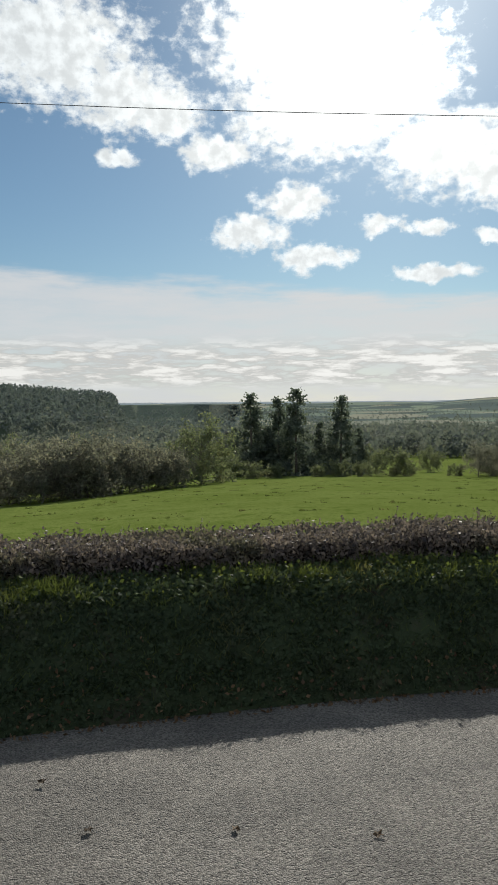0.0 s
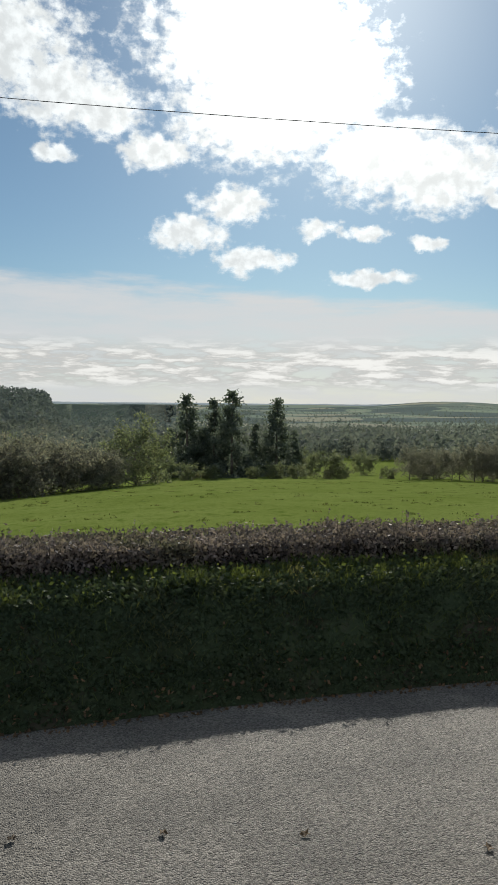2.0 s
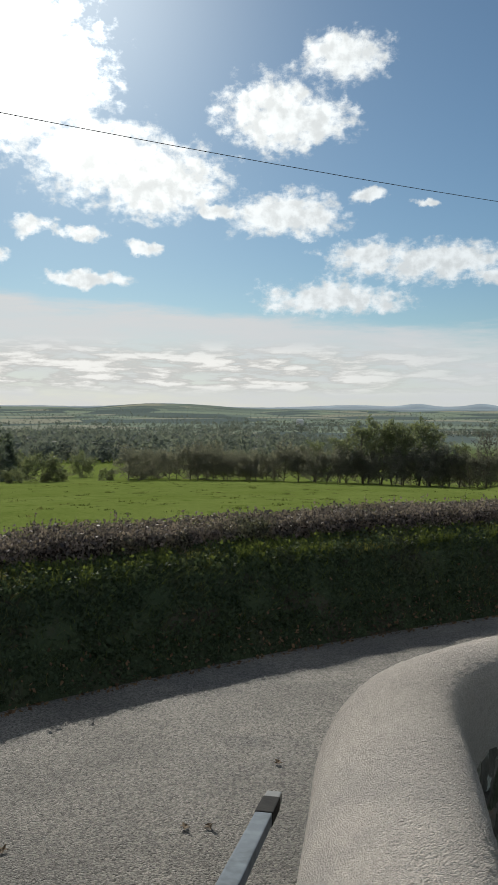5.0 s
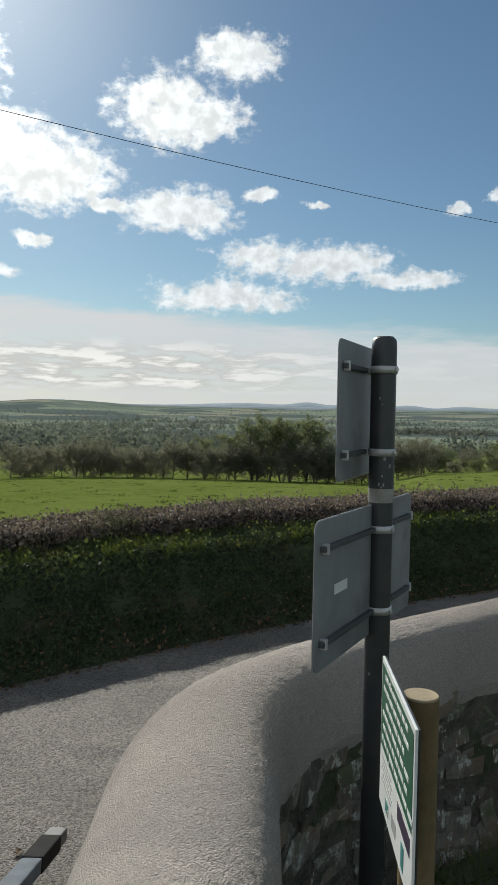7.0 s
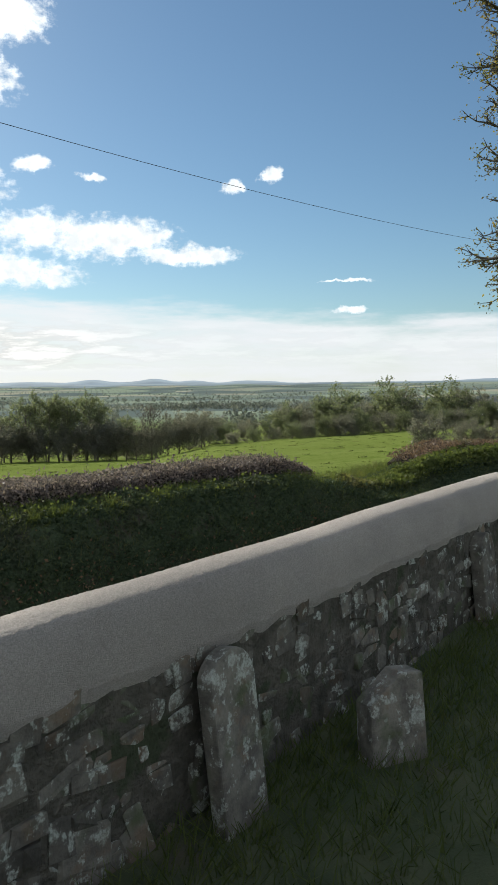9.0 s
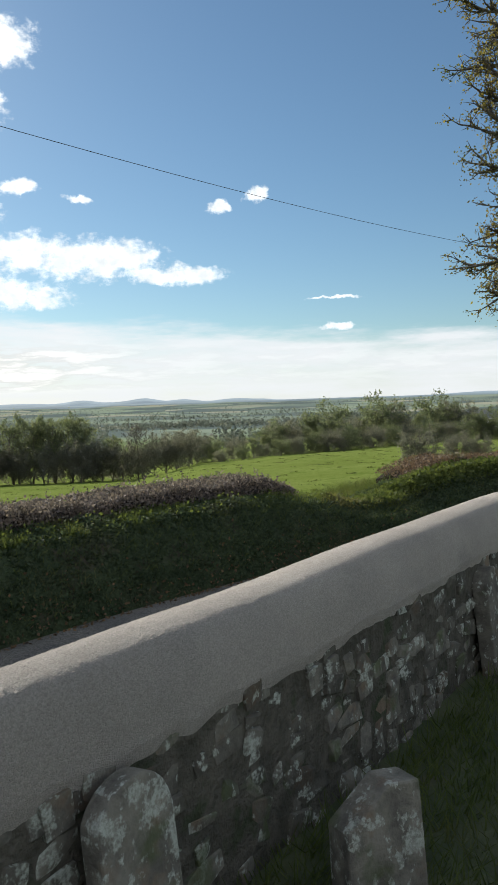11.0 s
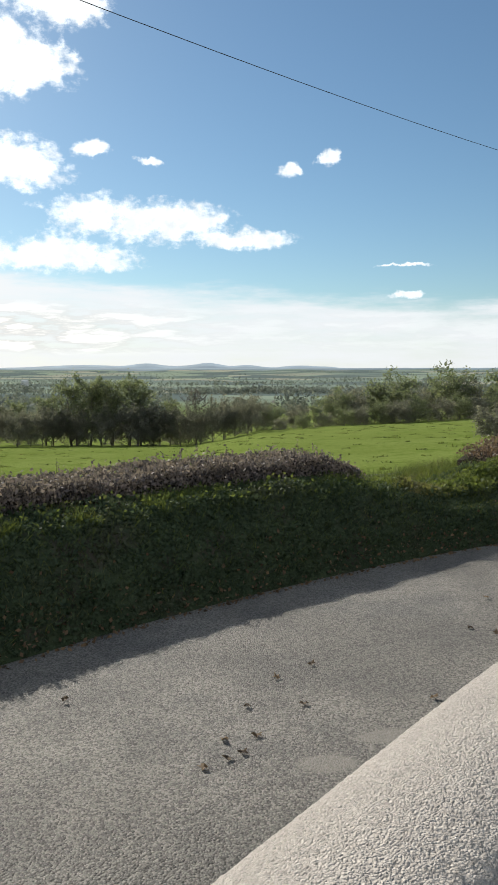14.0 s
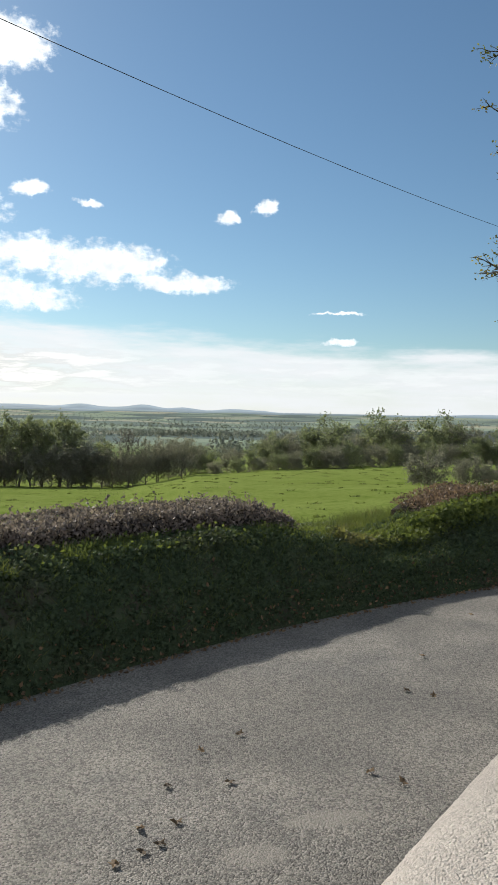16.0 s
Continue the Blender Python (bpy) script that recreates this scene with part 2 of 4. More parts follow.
ALU_DARK = material("dark_channel", [(0.06, 0.065, 0.07), (0.09, 0.095, 0.10)], 6, 0.6, 0.1, 40, 0.4, 0.1, metal=0.3, depth=0.002)
ALU_EDGE = material("bright_aluminium", [(0.42, 0.43, 0.44), (0.55, 0.56, 0.57)], 9, 0.4, 0.1, 50, 0.5, 0.1, metal=0.6, depth=0.002)
STEEL_BAND = material("steel_band", [(0.42, 0.42, 0.41), (0.55, 0.55, 0.54)], 15, 0.45, 0.1, 60, 0.5, 0.1, metal=0.5, depth=0.002)
TIMBER = material("treated_timber", [(0.125, 0.092, 0.048), (0.18, 0.135, 0.072), (0.095, 0.075, 0.04)], 6, 0.8, 0.5, 45, 0.2, depth=0.004)
TIMBER_END = material("sawn_end_grain", [(0.27, 0.225, 0.15), (0.38, 0.31, 0.21)], 14, 0.85, 0.4, 70, 0.2, depth=0.003)
SIGN_GREEN = material("green_print", [(0.012, 0.085, 0.045), (0.016, 0.10, 0.052)], 6, 0.35, 0, 20, 0.5, 0.06)
SIGN_WHITE = material("white_panel", [(0.62, 0.64, 0.64), (0.72, 0.73, 0.72)], 5, 0.35, 0, 30, 0.5, 0.05)
INK_DARK = material("dark_print", [(0.03, 0.022, 0.045), (0.045, 0.03, 0.06)], 8, 0.4, 0, 30, 0.5, 0.05)
INK_TEAL = material("teal_print", [(0.03, 0.16, 0.15), (0.05, 0.2, 0.19)], 8, 0.4, 0, 30, 0.5, 0.05)
INK_GREY = material("grey_print", [(0.25, 0.26, 0.26), (0.32, 0.33, 0.33)], 8, 0.5, 0, 30, 0.5, 0.05)
GALV = material("galvanised_steel", [(0.085, 0.105, 0.13), (0.115, 0.14, 0.165), (0.065, 0.082, 0.10)], 12, 0.75, 0.15, 40, 0.2, 0.15, metal=0.0, depth=0.002)
TAPE_BLACK = material("black_tape", [(0.012, 0.012, 0.013), (0.02, 0.02, 0.02)], 10, 0.85, 0.1, 40, 0.1)
CABLE = material("cable_black", [(0.03, 0.032, 0.036), (0.045, 0.047, 0.05)], 3, 0.6, 0, 40, 0.3)
FALLEN = material("dry_leaf", [(0.085, 0.058, 0.034), (0.15, 0.10, 0.055)], 20, 0.7, 0.3, 90, 0.3, 0.2, 0.15, by_piece=0.5)
LITTER = material("leaf_litter", [(0.13, 0.085, 0.055), (0.20, 0.14, 0.09), (0.10, 0.075, 0.05)], 6, 0.7, 0, 30, 0.2, 0.1, 0.1, by_island=0.5)
PALE_WALL = material("pale_render", [(0.55, 0.55, 0.52), (0.66, 0.65, 0.62)], 0.5, 0.8, 0, 10, 0.2)
SLATE = material("slate_roof", [(0.09, 0.09, 0.10), (0.13, 0.13, 0.14)], 0.8, 0.7, 0, 10, 0.3)


def stone_material():
    """Dark rubble with pale crusts of lichen."""
    m = material("lichened_stone", [(0.085, 0.08, 0.07), (0.17, 0.158, 0.135), (0.14, 0.108, 0.08)], 9, 0.92, 1.0, 30, 0.15, 0.3, by_piece=0.45)
    t = m.node_tree
    n = Nodes(t)
    bsdf = t.nodes["Principled BSDF"]
    base = bsdf.inputs["Base Color"].links[0].from_socket
    p = n.node("ShaderNodeNewGeometry").outputs["Position"]
    q = n.vec("MULTIPLY", p, (1.0, 1.0, 0.8))
    blot = n.math("ADD", n.math("MAXIMUM", n.noise(q, 17.0, 4, 0.6), n.math("SUBTRACT", n.noise(q, 6.0, 4, 0.6), 0.015)), n.math("MULTIPLY", n.noise(p, 60, 3, 0.6), 0.12))
    crust = n.math("MULTIPLY", n.ramp(blot, 0.62, 0.70), n.ramp(n.noise(p, 60, 4, 0.7), 0.35, 0.6, 0.35, 1.0))
    colour = n.mix(crust, base, (0.36, 0.38, 0.34))
    moss = n.ramp(n.noise(p, 3.3, 4, 0.6), 0.55, 0.68)
    colour = n.mix(n.math("MULTIPLY", moss, 0.7), colour, (0.075, 0.095, 0.045))
    t.links.new(colour, bsdf.inputs["Base Color"])
    return m


STONE = stone_material()


def chippings(m, scale, light, relief):
    """Coarse stone chippings set in the surface."""
    t = m.node_tree
    n = Nodes(t)
    bsdf = t.nodes["Principled BSDF"]
    p = n.node("ShaderNodeNewGeometry").outputs["Position"]
    vor = n.node("ShaderNodeTexVoronoi", feature="F1")
    n.put(vor.inputs["Vector"], p)
    vor.inputs["Scale"].default_value = scale
    tone = n.node("ShaderNodeSeparateColor")
    t.links.new(vor.outputs["Color"], tone.inputs[0])
    base = bsdf.inputs["Base Color"].links[0].from_socket
    k = n.ramp(tone.outputs[0], 0, 1, 1 - light, 1 + light, False)
    grey = n.node("ShaderNodeCombineColor")
    for s in range(3):
        t.links.new(k, grey.inputs[s])
    wear = n.ramp(n.noise(p, 0.35, 3, 0.5), 0.35, 0.65, 0.86, 1.14)
    t.links.new(n.vec("SCALE", n.mix(1.0, base, grey.outputs[0], "MULTIPLY")), bsdf.inputs["Base Color"])
    n.put(bsdf.inputs["Base Color"].links[0].from_node.inputs["Scale"], wear)
    bump = bsdf.inputs["Normal"].links[0].from_node
    h = bump.inputs["Height"].links[0].from_socket
    jut = n.math("MULTIPLY", n.math("SUBTRACT", 0.75, vor.outputs["Distance"]), n.math("MULTIPLY_ADD", tone.outputs[1], 0.8, 0.6))
    pits = n.ramp(n.noise(p, scale * 0.3, 3, 0.6), 0.3, 0.42, -0.7, 0.0)
    t.links.new(n.math("ADD", n.math("MULTIPLY", h, 0.5), n.math("MULTIPLY", n.math("ADD", jut, pits), relief)), bump.inputs["Height"])


chippings(ASPHALT, 66.0, 0.6, 1.25)


def worn_patches(m, places):
    """Pale worn patches in the tarmac: x, y, half length, half width, turn."""
    t = m.node_tree
    n = Nodes(t)
    bsdf = t.nodes["Principled BSDF"]
    p = n.node("ShaderNodeNewGeometry").outputs["Position"]
    ragged = n.vec("ADD", p, n.vec("MULTIPLY", n.vec("SUBTRACT", n.noise(p, 9.0, 3, 0.6, 1), (0.5, 0.5, 0.5)), (0.12, 0.12, 0.0)))
    colour = bsdf.inputs["Base Color"].links[0].from_socket
    for x, y, a, b, turn in places:
        r = n.node("ShaderNodeVectorRotate", rotation_type="Z_AXIS")
        n.put(r.inputs["Vector"], ragged)
        r.inputs["Center"].default_value, r.inputs["Angle"].default_value = (x, y, 0), radians(-turn)
        d = n.vec("LENGTH", n.vec("MULTIPLY", n.vec("SUBTRACT", r.outputs[0], (x, y, 0)), (1 / a, 1 / b, 0)), out=1)
        colour = n.mix(n.ramp(d, 0.7, 1.15, 0.65, 0.0), colour, (0.20, 0.182, 0.16))
    t.links.new(colour, bsdf.inputs["Base Color"])


worn_patches(ASPHALT, ((9.45, 5.74, 0.26, 0.14, -40), (10.2, 5.62, 0.36, 0.13, -35)))
chippings(RENDER, 190.0, 0.17, 0.7)


def field_material():
    """Pasture and, farther out, a quilt of fields of different greens, greyed for haze."""
    m = bpy.data.materials.new("pasture")
    m.use_nodes = True
    t = m.node_tree
    n = Nodes(t)
    bsdf = t.nodes["Principled BSDF"]
    p = n.node("ShaderNodeNewGeometry").outputs["Position"]
    tuft = n.noise(n.vec("MULTIPLY", p, (1.0, 0.7, 1.0)), 0.9, 5, 0.65)
    sward = n.mix(n.ramp(n.noise(p, 0.12, 4, 0.6), 0.3, 0.7), (0.112, 0.146, 0.034), (0.145, 0.178, 0.05))
    sward = n.mix(n.ramp(tuft, 0.53, 0.68), sward, (0.075, 0.112, 0.020))
    sward = n.mix(n.math("MULTIPLY", n.ramp(n.noise(p, 3.5, 4, 0.7), 0.45, 0.65), 0.65), sward, (0.165, 0.195, 0.055))
    sward = n.mix(n.math("MULTIPLY", n.ramp(n.noise(p, 7.0, 5, 0.75), 0.49, 0.64), 0.8), sward, (0.05, 0.08, 0.012))
    vor = n.node("ShaderNodeTexVoronoi", feature="F1")
    n.put(vor.inputs["Vector"], n.vec("MULTIPLY", n.vec("ADD", p, n.vec("MULTIPLY", n.noise(p, 0.004, 2, 0.5, 1), (160, 160, 0))), (1.0, 0.8, 0.0)))
    vor.inputs["Scale"].default_value = 0.006
    cell = n.node("ShaderNodeSeparateColor")
    t.links.new(vor.outputs["Color"], cell.inputs[0])
    # Distance haze is mixed into the field colours: greyer and bluer than the sward.
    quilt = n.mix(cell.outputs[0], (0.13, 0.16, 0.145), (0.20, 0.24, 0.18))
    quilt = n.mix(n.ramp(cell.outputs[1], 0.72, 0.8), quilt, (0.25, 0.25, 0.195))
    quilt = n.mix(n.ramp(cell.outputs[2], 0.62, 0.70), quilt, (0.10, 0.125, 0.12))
    into_haze = n.ramp(n.vec("LENGTH", p, out=1), 260, 750)
    t.links.new(n.mix(into_haze, sward, quilt), bsdf.inputs["Base Color"])
    bsdf.inputs["Roughness"].default_value = 0.95
    bsdf.inputs["Specular IOR Level"].default_value = 0.0
    b = n.node("ShaderNodeBump")
    b.inputs["Strength"].default_value, b.inputs["Distance"].default_value = 0.8, 0.25
    t.links.new(n.math("ADD", tuft, n.math("MULTIPLY", n.noise(p, 6, 4, 0.6), 0.4)), b.inputs["Height"])
    t.links.new(b.outputs[0], bsdf.inputs["Normal"])
    return m


FIELD = field_material()


def haze_material(name, colour, glow):
    """Far hills, with the haze of miles of air put into colour and glow."""
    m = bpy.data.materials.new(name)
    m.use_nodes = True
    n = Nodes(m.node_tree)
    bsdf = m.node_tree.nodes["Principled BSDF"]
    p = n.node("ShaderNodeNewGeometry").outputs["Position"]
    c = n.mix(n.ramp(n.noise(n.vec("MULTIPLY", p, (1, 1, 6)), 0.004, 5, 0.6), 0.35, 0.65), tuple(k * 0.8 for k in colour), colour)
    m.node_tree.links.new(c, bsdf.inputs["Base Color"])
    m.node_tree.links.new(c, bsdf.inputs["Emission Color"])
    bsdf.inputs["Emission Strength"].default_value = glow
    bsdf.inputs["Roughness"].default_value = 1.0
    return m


# Bluish base colours and emission stand in for haze on both ridges.
FAR_HILL_HAZED = haze_material("far_hill_hazed", (0.075, 0.105, 0.125), 0.7)
FARTHEST_HAZED = haze_material("farthest_hill_hazed", (0.115, 0.15, 0.18), 0.8)


# ---- mesh helpers ----
def mesh_object(name, bm, mat, parent=None, smooth=False):
    me = bpy.data.meshes.new(name)
    bm.to_mesh(me)
    bm.free()
    me.materials.append(mat)
    if smooth:
        me.shade_smooth()
    ob = new(name, me)
    ob.parent = parent
    return ob


def part(name, bm, mat, parent, label="", smooth=False):
    ob = mesh_object(name, bm, mat, parent, smooth)
    return tagged(ob, label) if label else ob


def from_lists(name, verts, faces, mat, parent=None, smooth=False):
    me = bpy.data.meshes.new(name)
    me.from_pydata([tuple(v) for v in verts], [], faces)
    me.materials.append(mat)
    if smooth:
        me.shade_smooth()
    ob = new(name, me)
    ob.parent = parent
    return ob


def quads(name, corners, mat, parent=None):
    """A mesh of loose quads out of an array (count, 4, 3)."""
    c = np.asarray(corners, dtype=np.float32)
    k = len(c)
    me = bpy.data.meshes.new(name)
    me.vertices.add(k * 4)
    me.vertices.foreach_set("co", c.reshape(-1))
    me.loops.add(k * 4)
    me.loops.foreach_set("vertex_index", np.arange(k * 4, dtype=np.int32))
    me.polygons.add(k)
    me.polygons.foreach_set("loop_start", np.arange(0, k * 4, 4, dtype=np.int32))
    me.update(calc_edges=True)
    me.validate()
    me.materials.append(mat)
    ob = new(name, me)
    ob.parent = parent
    return ob


def empty(name, x=0.0, y=0.0, z=0.0):
    ob = new(name)
    ob.location = (x, y, z)
    ob.empty_display_size = 0.2
    return ob


def box_bm(sx, sy, sz, bevel=0.0, m=None):
    bm = bmesh.new()
    bmesh.ops.create_cube(bm, size=1.0, matrix=(m or Matrix()) @ Matrix.Diagonal((sx, sy, sz, 1)))
    if bevel:
        bmesh.ops.bevel(bm, geom=bm.edges[:], offset=bevel, segments=2, affect="EDGES", profile=0.6)
    return bm


def tube_bm(points, radii, sides=12, cap=True):
    bm = bmesh.new()
    rings = []
    for i, p in enumerate(points):
        p = Vector(p)
        d = (Vector(points[min(i + 1, len(points) - 1)]) - Vector(points[max(i - 1, 0)])).normalized()
        a = d.orthogonal().normalized() if abs(d.z) < 0.9 else Vector((1, 0, 0)).cross(d).normalized()
        b = d.cross(a)
        rings.append([bm.verts.new(p + (a * math.cos(2 * math.pi * k / sides) + b * math.sin(2 * math.pi * k / sides)) * radii[i]) for k in range(sides)])
    for r, q in zip(rings, rings[1:]):
        for k in range(sides):
            bm.faces.new((r[k], r[(k + 1) % sides], q[(k + 1) % sides], q[k]))
    if cap:
        bm.faces.new(rings[0][::-1])
        bm.faces.new(rings[-1])
    bmesh.ops.recalc_face_normals(bm, faces=bm.faces[:])
    return bm


def wood_mesh(name, wood, mat, root, sides=5, least=0.004):
    """Branches as tapered prisms, in one mesh."""
    verts, faces = [], []
    for p, q, a, b in wood:
        d = Vector(q - p).normalized()
        u = d.orthogonal().normalized()
        v = d.cross(u)
        k = len(verts)
        for c, w in ((Vector(p), max(a, least)), (Vector(q), max(b, least))):
            verts += [c + (u * math.cos(6.2832 * i / sides) + v * math.sin(6.2832 * i / sides)) * w for i in range(sides)]
        faces += [(k + i, k + (i + 1) % sides, k + sides + (i + 1) % sides, k + sides + i) for i in range(sides)]
    return from_lists(name, verts, faces, mat, root, smooth=True)


rng = np.random.default_rng(7)


def fnoise(x, y, z=0.0):
    return noise.noise(Vector((x, y, z)))


# ---- the lay of the land ----
def foot(x):
    """The far edge of the road, where the bank begins."""
    return 9.45 - (0.0128 if x < 9.3 else 0.0165) * (x - 9.3) ** 2


def along(x, s):
    """A point s metres beyond that edge, square to it."""
    k = -2 * (0.0128 if x < 9.3 else 0.0165) * (x - 9.3)
    q = math.hypot(1, k)
    return x - k / q * s, foot(x) + s / q


EDGE_AZ = (-40, -18, -3, 18, 34, 42, 47, 66, 90)
EDGE_R = (55, 60, 75, 90, 85, 80, 80, 105, 110)
EDGE_K = (0.10, 0.094, 0.079, 0.0726, 0.075, 0.076, 0.057, 0.040, 0.03)
SKY_AZ = (-60, -18, -10, -9, 8, 14, 18, 21, 25, 34, 52, 70, 110)
SKY_EL = (0.2, 0.05, 0.0, 0.0, 0.0, 0.05, 0.35, 0.35, 0.05, 0.0, 0.0, 0.05, 0.05)


def land(x, y):
    """Height of the open country at a place."""
    dx, dy = x - 2.0, y
    r = math.hypot(dx, dy)
    az = math.degrees(math.atan2(dx, dy))
    if abs(az) > 115:
        return 1.0 - 0.002 * r
    e, k, top = np.interp(az, EDGE_AZ, EDGE_R), np.interp(az, EDGE_AZ, EDGE_K), np.interp(az, SKY_AZ, SKY_EL)
    field = 1.48 - k * r
    if r <= e:
        return field + 0.12 * fnoise(x * 0.08, y * 0.08)
    at_edge = math.degrees(math.atan2(field - 3.3 + k * (r - e), e))
    el = np.interp(math.log(r), [math.log(e), math.log(e * 2.2), math.log(500), math.log(1000), math.log(2000), math.log(3400)],
                   [at_edge, at_edge + 0.9, -2.6, -1.55, -0.62, top])
    z = 3.3 + r * math.tan(math.radians(el))
    wave = np.interp(r, (120, 400, 3000), (0, 2.0, 9.0))
    z += wave * fnoise(x * 0.004, y * 0.004, 3.0)
    # the wooded hill
    if az < -8.0:
        rise = min(1.0, max(0.0, (-8.9 - az) / 1.6))
        rise = rise * rise * (3 - 2 * rise)
        bump = math.exp(-((r - 720) / 190) ** 2)
        z += bump * rise * 30.0 * (1 + 0.03 * max(0, -az - 10))
    return z


def make_terrain():
    azs = np.concatenate([np.linspace(-180, -40, 24), np.linspace(-38, 90, 230), np.linspace(95, 175, 14)])
    rs = np.concatenate([np.linspace(9, 130, 90), np.geomspace(135, 3600, 90)])
    verts, faces = [(2.0, 0.0, -0.6)], []
    for r in rs:
        for a in azs:
            x, y = 2.0 + r * math.sin(radians(a)), r * math.cos(radians(a))
            z = land(x, y)
            if abs(a) < 115:
                s = y - foot(x)
                if s < 5.5 or x < -30 or x > 45 and s < 12:
                    z = min(z, -0.5 + max(0.0, (s - 4.0) / 1.5) * 0.0) if s < 4.0 else min(z, -0.5 + (s - 4.0) / 1.5 * (z + 0.5))
                    if s < 0 and r > 60:
                        z = land(x, y) - 0.3
            else:
                z = 0.9 if r < 60 else 0.9 - (r - 60) * 0.004
                z = min(z, 0.55) if r < 30 else z
            verts.append((x, y, z))
    n = len(azs)
    for i in range(len(rs) - 1):
        for j in range(n):
            a, b = 1 + i * n + j, 1 + i * n + (j + 1) % n
            faces.append((a, a + n, b + n, b))
    for j in range(n):
        faces.append((0, 1 + j, 1 + (j + 1) % n))
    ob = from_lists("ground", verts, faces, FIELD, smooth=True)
    tagged(ob, "green grazed pasture and a quilt of fields to the horizon, hazed far off", "ground", kind="structure")


make_terrain()


def ribbon(name, xs, profile, mat, smooth=True, wobble=0.0):
    """A strip along the road's edge with a cross profile of (s, z)."""
    verts, faces = [], []
    for x in xs:
        for s, z in profile:
            px, py = along(x, s)
            verts.append((px, py, z + (wobble * fnoise(px * 1.3, py * 1.3, s) if 0.05 < s < 6 else 0.0)))
    k = len(profile)
    for i in range(len(xs) - 1):
        for j in range(k - 1):
            a = i * k + j
            faces.append((a, a + k, a + k + 1, a + 1))
    ob = from_lists(name, verts, faces, mat, smooth=smooth)
    ob.data.flip_normals()
    return ob


XS = np.concatenate([np.linspace(-34, -8, 40), np.linspace(-7.8, 26, 240), np.linspace(26.5, 60, 50)])
road = ribbon("road", XS, [(-6.6, -0.01), (-5.5, 0.01), (-3.0, 0.035), (-0.8, 0.01), (-0.1, 0.0), (0.3, -0.02)], ASPHALT)
tagged(road, "worn grey tarmac country road with coarse chippings", "road", kind="structure")


def bank_height(x, s):
    """The steep bank, lower where the field shows through the hedge's gap."""
    dip = math.exp(-((x - 17.8) / 1.7) ** 2)
    top = 1.14 - 0.62 * dip
    return float(np.interp(s, (0, 0.15, 0.5, 0.9, 1.25, 1.7, 2.4, 3.1, 4.2, 5.4, 6.5), (0, 0.18, 0.58 - 0.08 * dip, 0.94 - 0.34 * dip, 1.09 - 0.46 * dip, 1.12 - 0.54 * dip, top, 1.0 - 0.52 * dip, 0.7 - 0.25 * dip, 0.5, -0.4)))


def make_bank():
    ss = (0.0, 0.08, 0.2, 0.35, 0.5, 0.7, 0.9, 1.1, 1.25, 1.5, 1.8, 2.1, 2.5, 3.0, 3.6, 4.3, 5.4, 6.5)
    verts, faces = [], []
    for x in XS:
        for s in ss:
            px, py = along(x, s)
            rough = 0.0 if s < 0.05 or s > 6 else 0.07 * fnoise(px * 1.7, py * 1.7, 1.0) + 0.05 * fnoise(px * 5, py * 5, 2.0)
            verts.append((px, py, bank_height(x, s) + rough * min(1.0, s * 2)))
    k = len(ss)
    for i in range(len(XS) - 1):
        for j in range(k - 1):
            a = i * k + j
            faces.append((a, a + 1, a + k + 1, a + k))
    ob = from_lists("road_bank", verts, faces, BANK, smooth=True)
    ob.data.flip_normals()
    tagged(ob, "steep dark earth bank beside the road", "bank", kind="structure")


make_bank()


def blade_quads(places, height, width, lean, jitter=0.5):
    """Narrow upright blades at places (n, 3)."""
    n = len(places)
    a = rng.uniform(0, 2 * math.pi, n)
    h = height * rng.uniform(1 - jitter, 1 + jitter, n)
    w = width * rng.uniform(0.7, 1.3, n)
    side = np.stack([np.cos(a), np.sin(a), np.zeros(n)], 1)
    tip = np.stack([np.clip(rng.normal(0, lean, n), -1.1, 1.1) * h, np.clip(rng.normal(0, lean, n), -1.1, 1.1) * h, h], 1)
    p = np.asarray(places)
    s = side * w[:, None] / 2
    return np.stack([p - s, p + s, p + tip + s * 0.25, p + tip - s * 0.25], 1)


def leaf_quads(places, size, jitter=0.4, up=0.0):
    """Small randomly turned leaves at places."""
    n = len(places)
    u = rng.normal(0, 1, (n, 3))
    u /= np.linalg.norm(u, axis=1)[:, None]
    v = rng.normal(0, 1, (n, 3))
    v[:, 2] += up
    v -= u * np.sum(u * v, 1)[:, None]
    v /= np.linalg.norm(v, axis=1)[:, None]
    s = size * rng.uniform(1 - jitter, 1 + jitter, n)[:, None]
    p = np.asarray(places)
    u, v = u * s * 0.32, v * s * 0.5
    return np.stack([p - v, p + u - v * 0.1, p + v, p - u - v * 0.1], 1)


def bank_places(x0, x1, s0, s1, n, lift=0.0):
    out = []
    for x, s in zip(rng.uniform(x0, x1, n), rng.uniform(s0, s1, n)):
        px, py = along(x, s)
        out.append((px, py, bank_height(x, s) + lift * rng.uniform(0.3, 1.6) + 0.13 * max(0.0, fnoise(px * 1.3, py * 1.3, 7)) * min(1.0, s * 2)))
    return np.array(out)


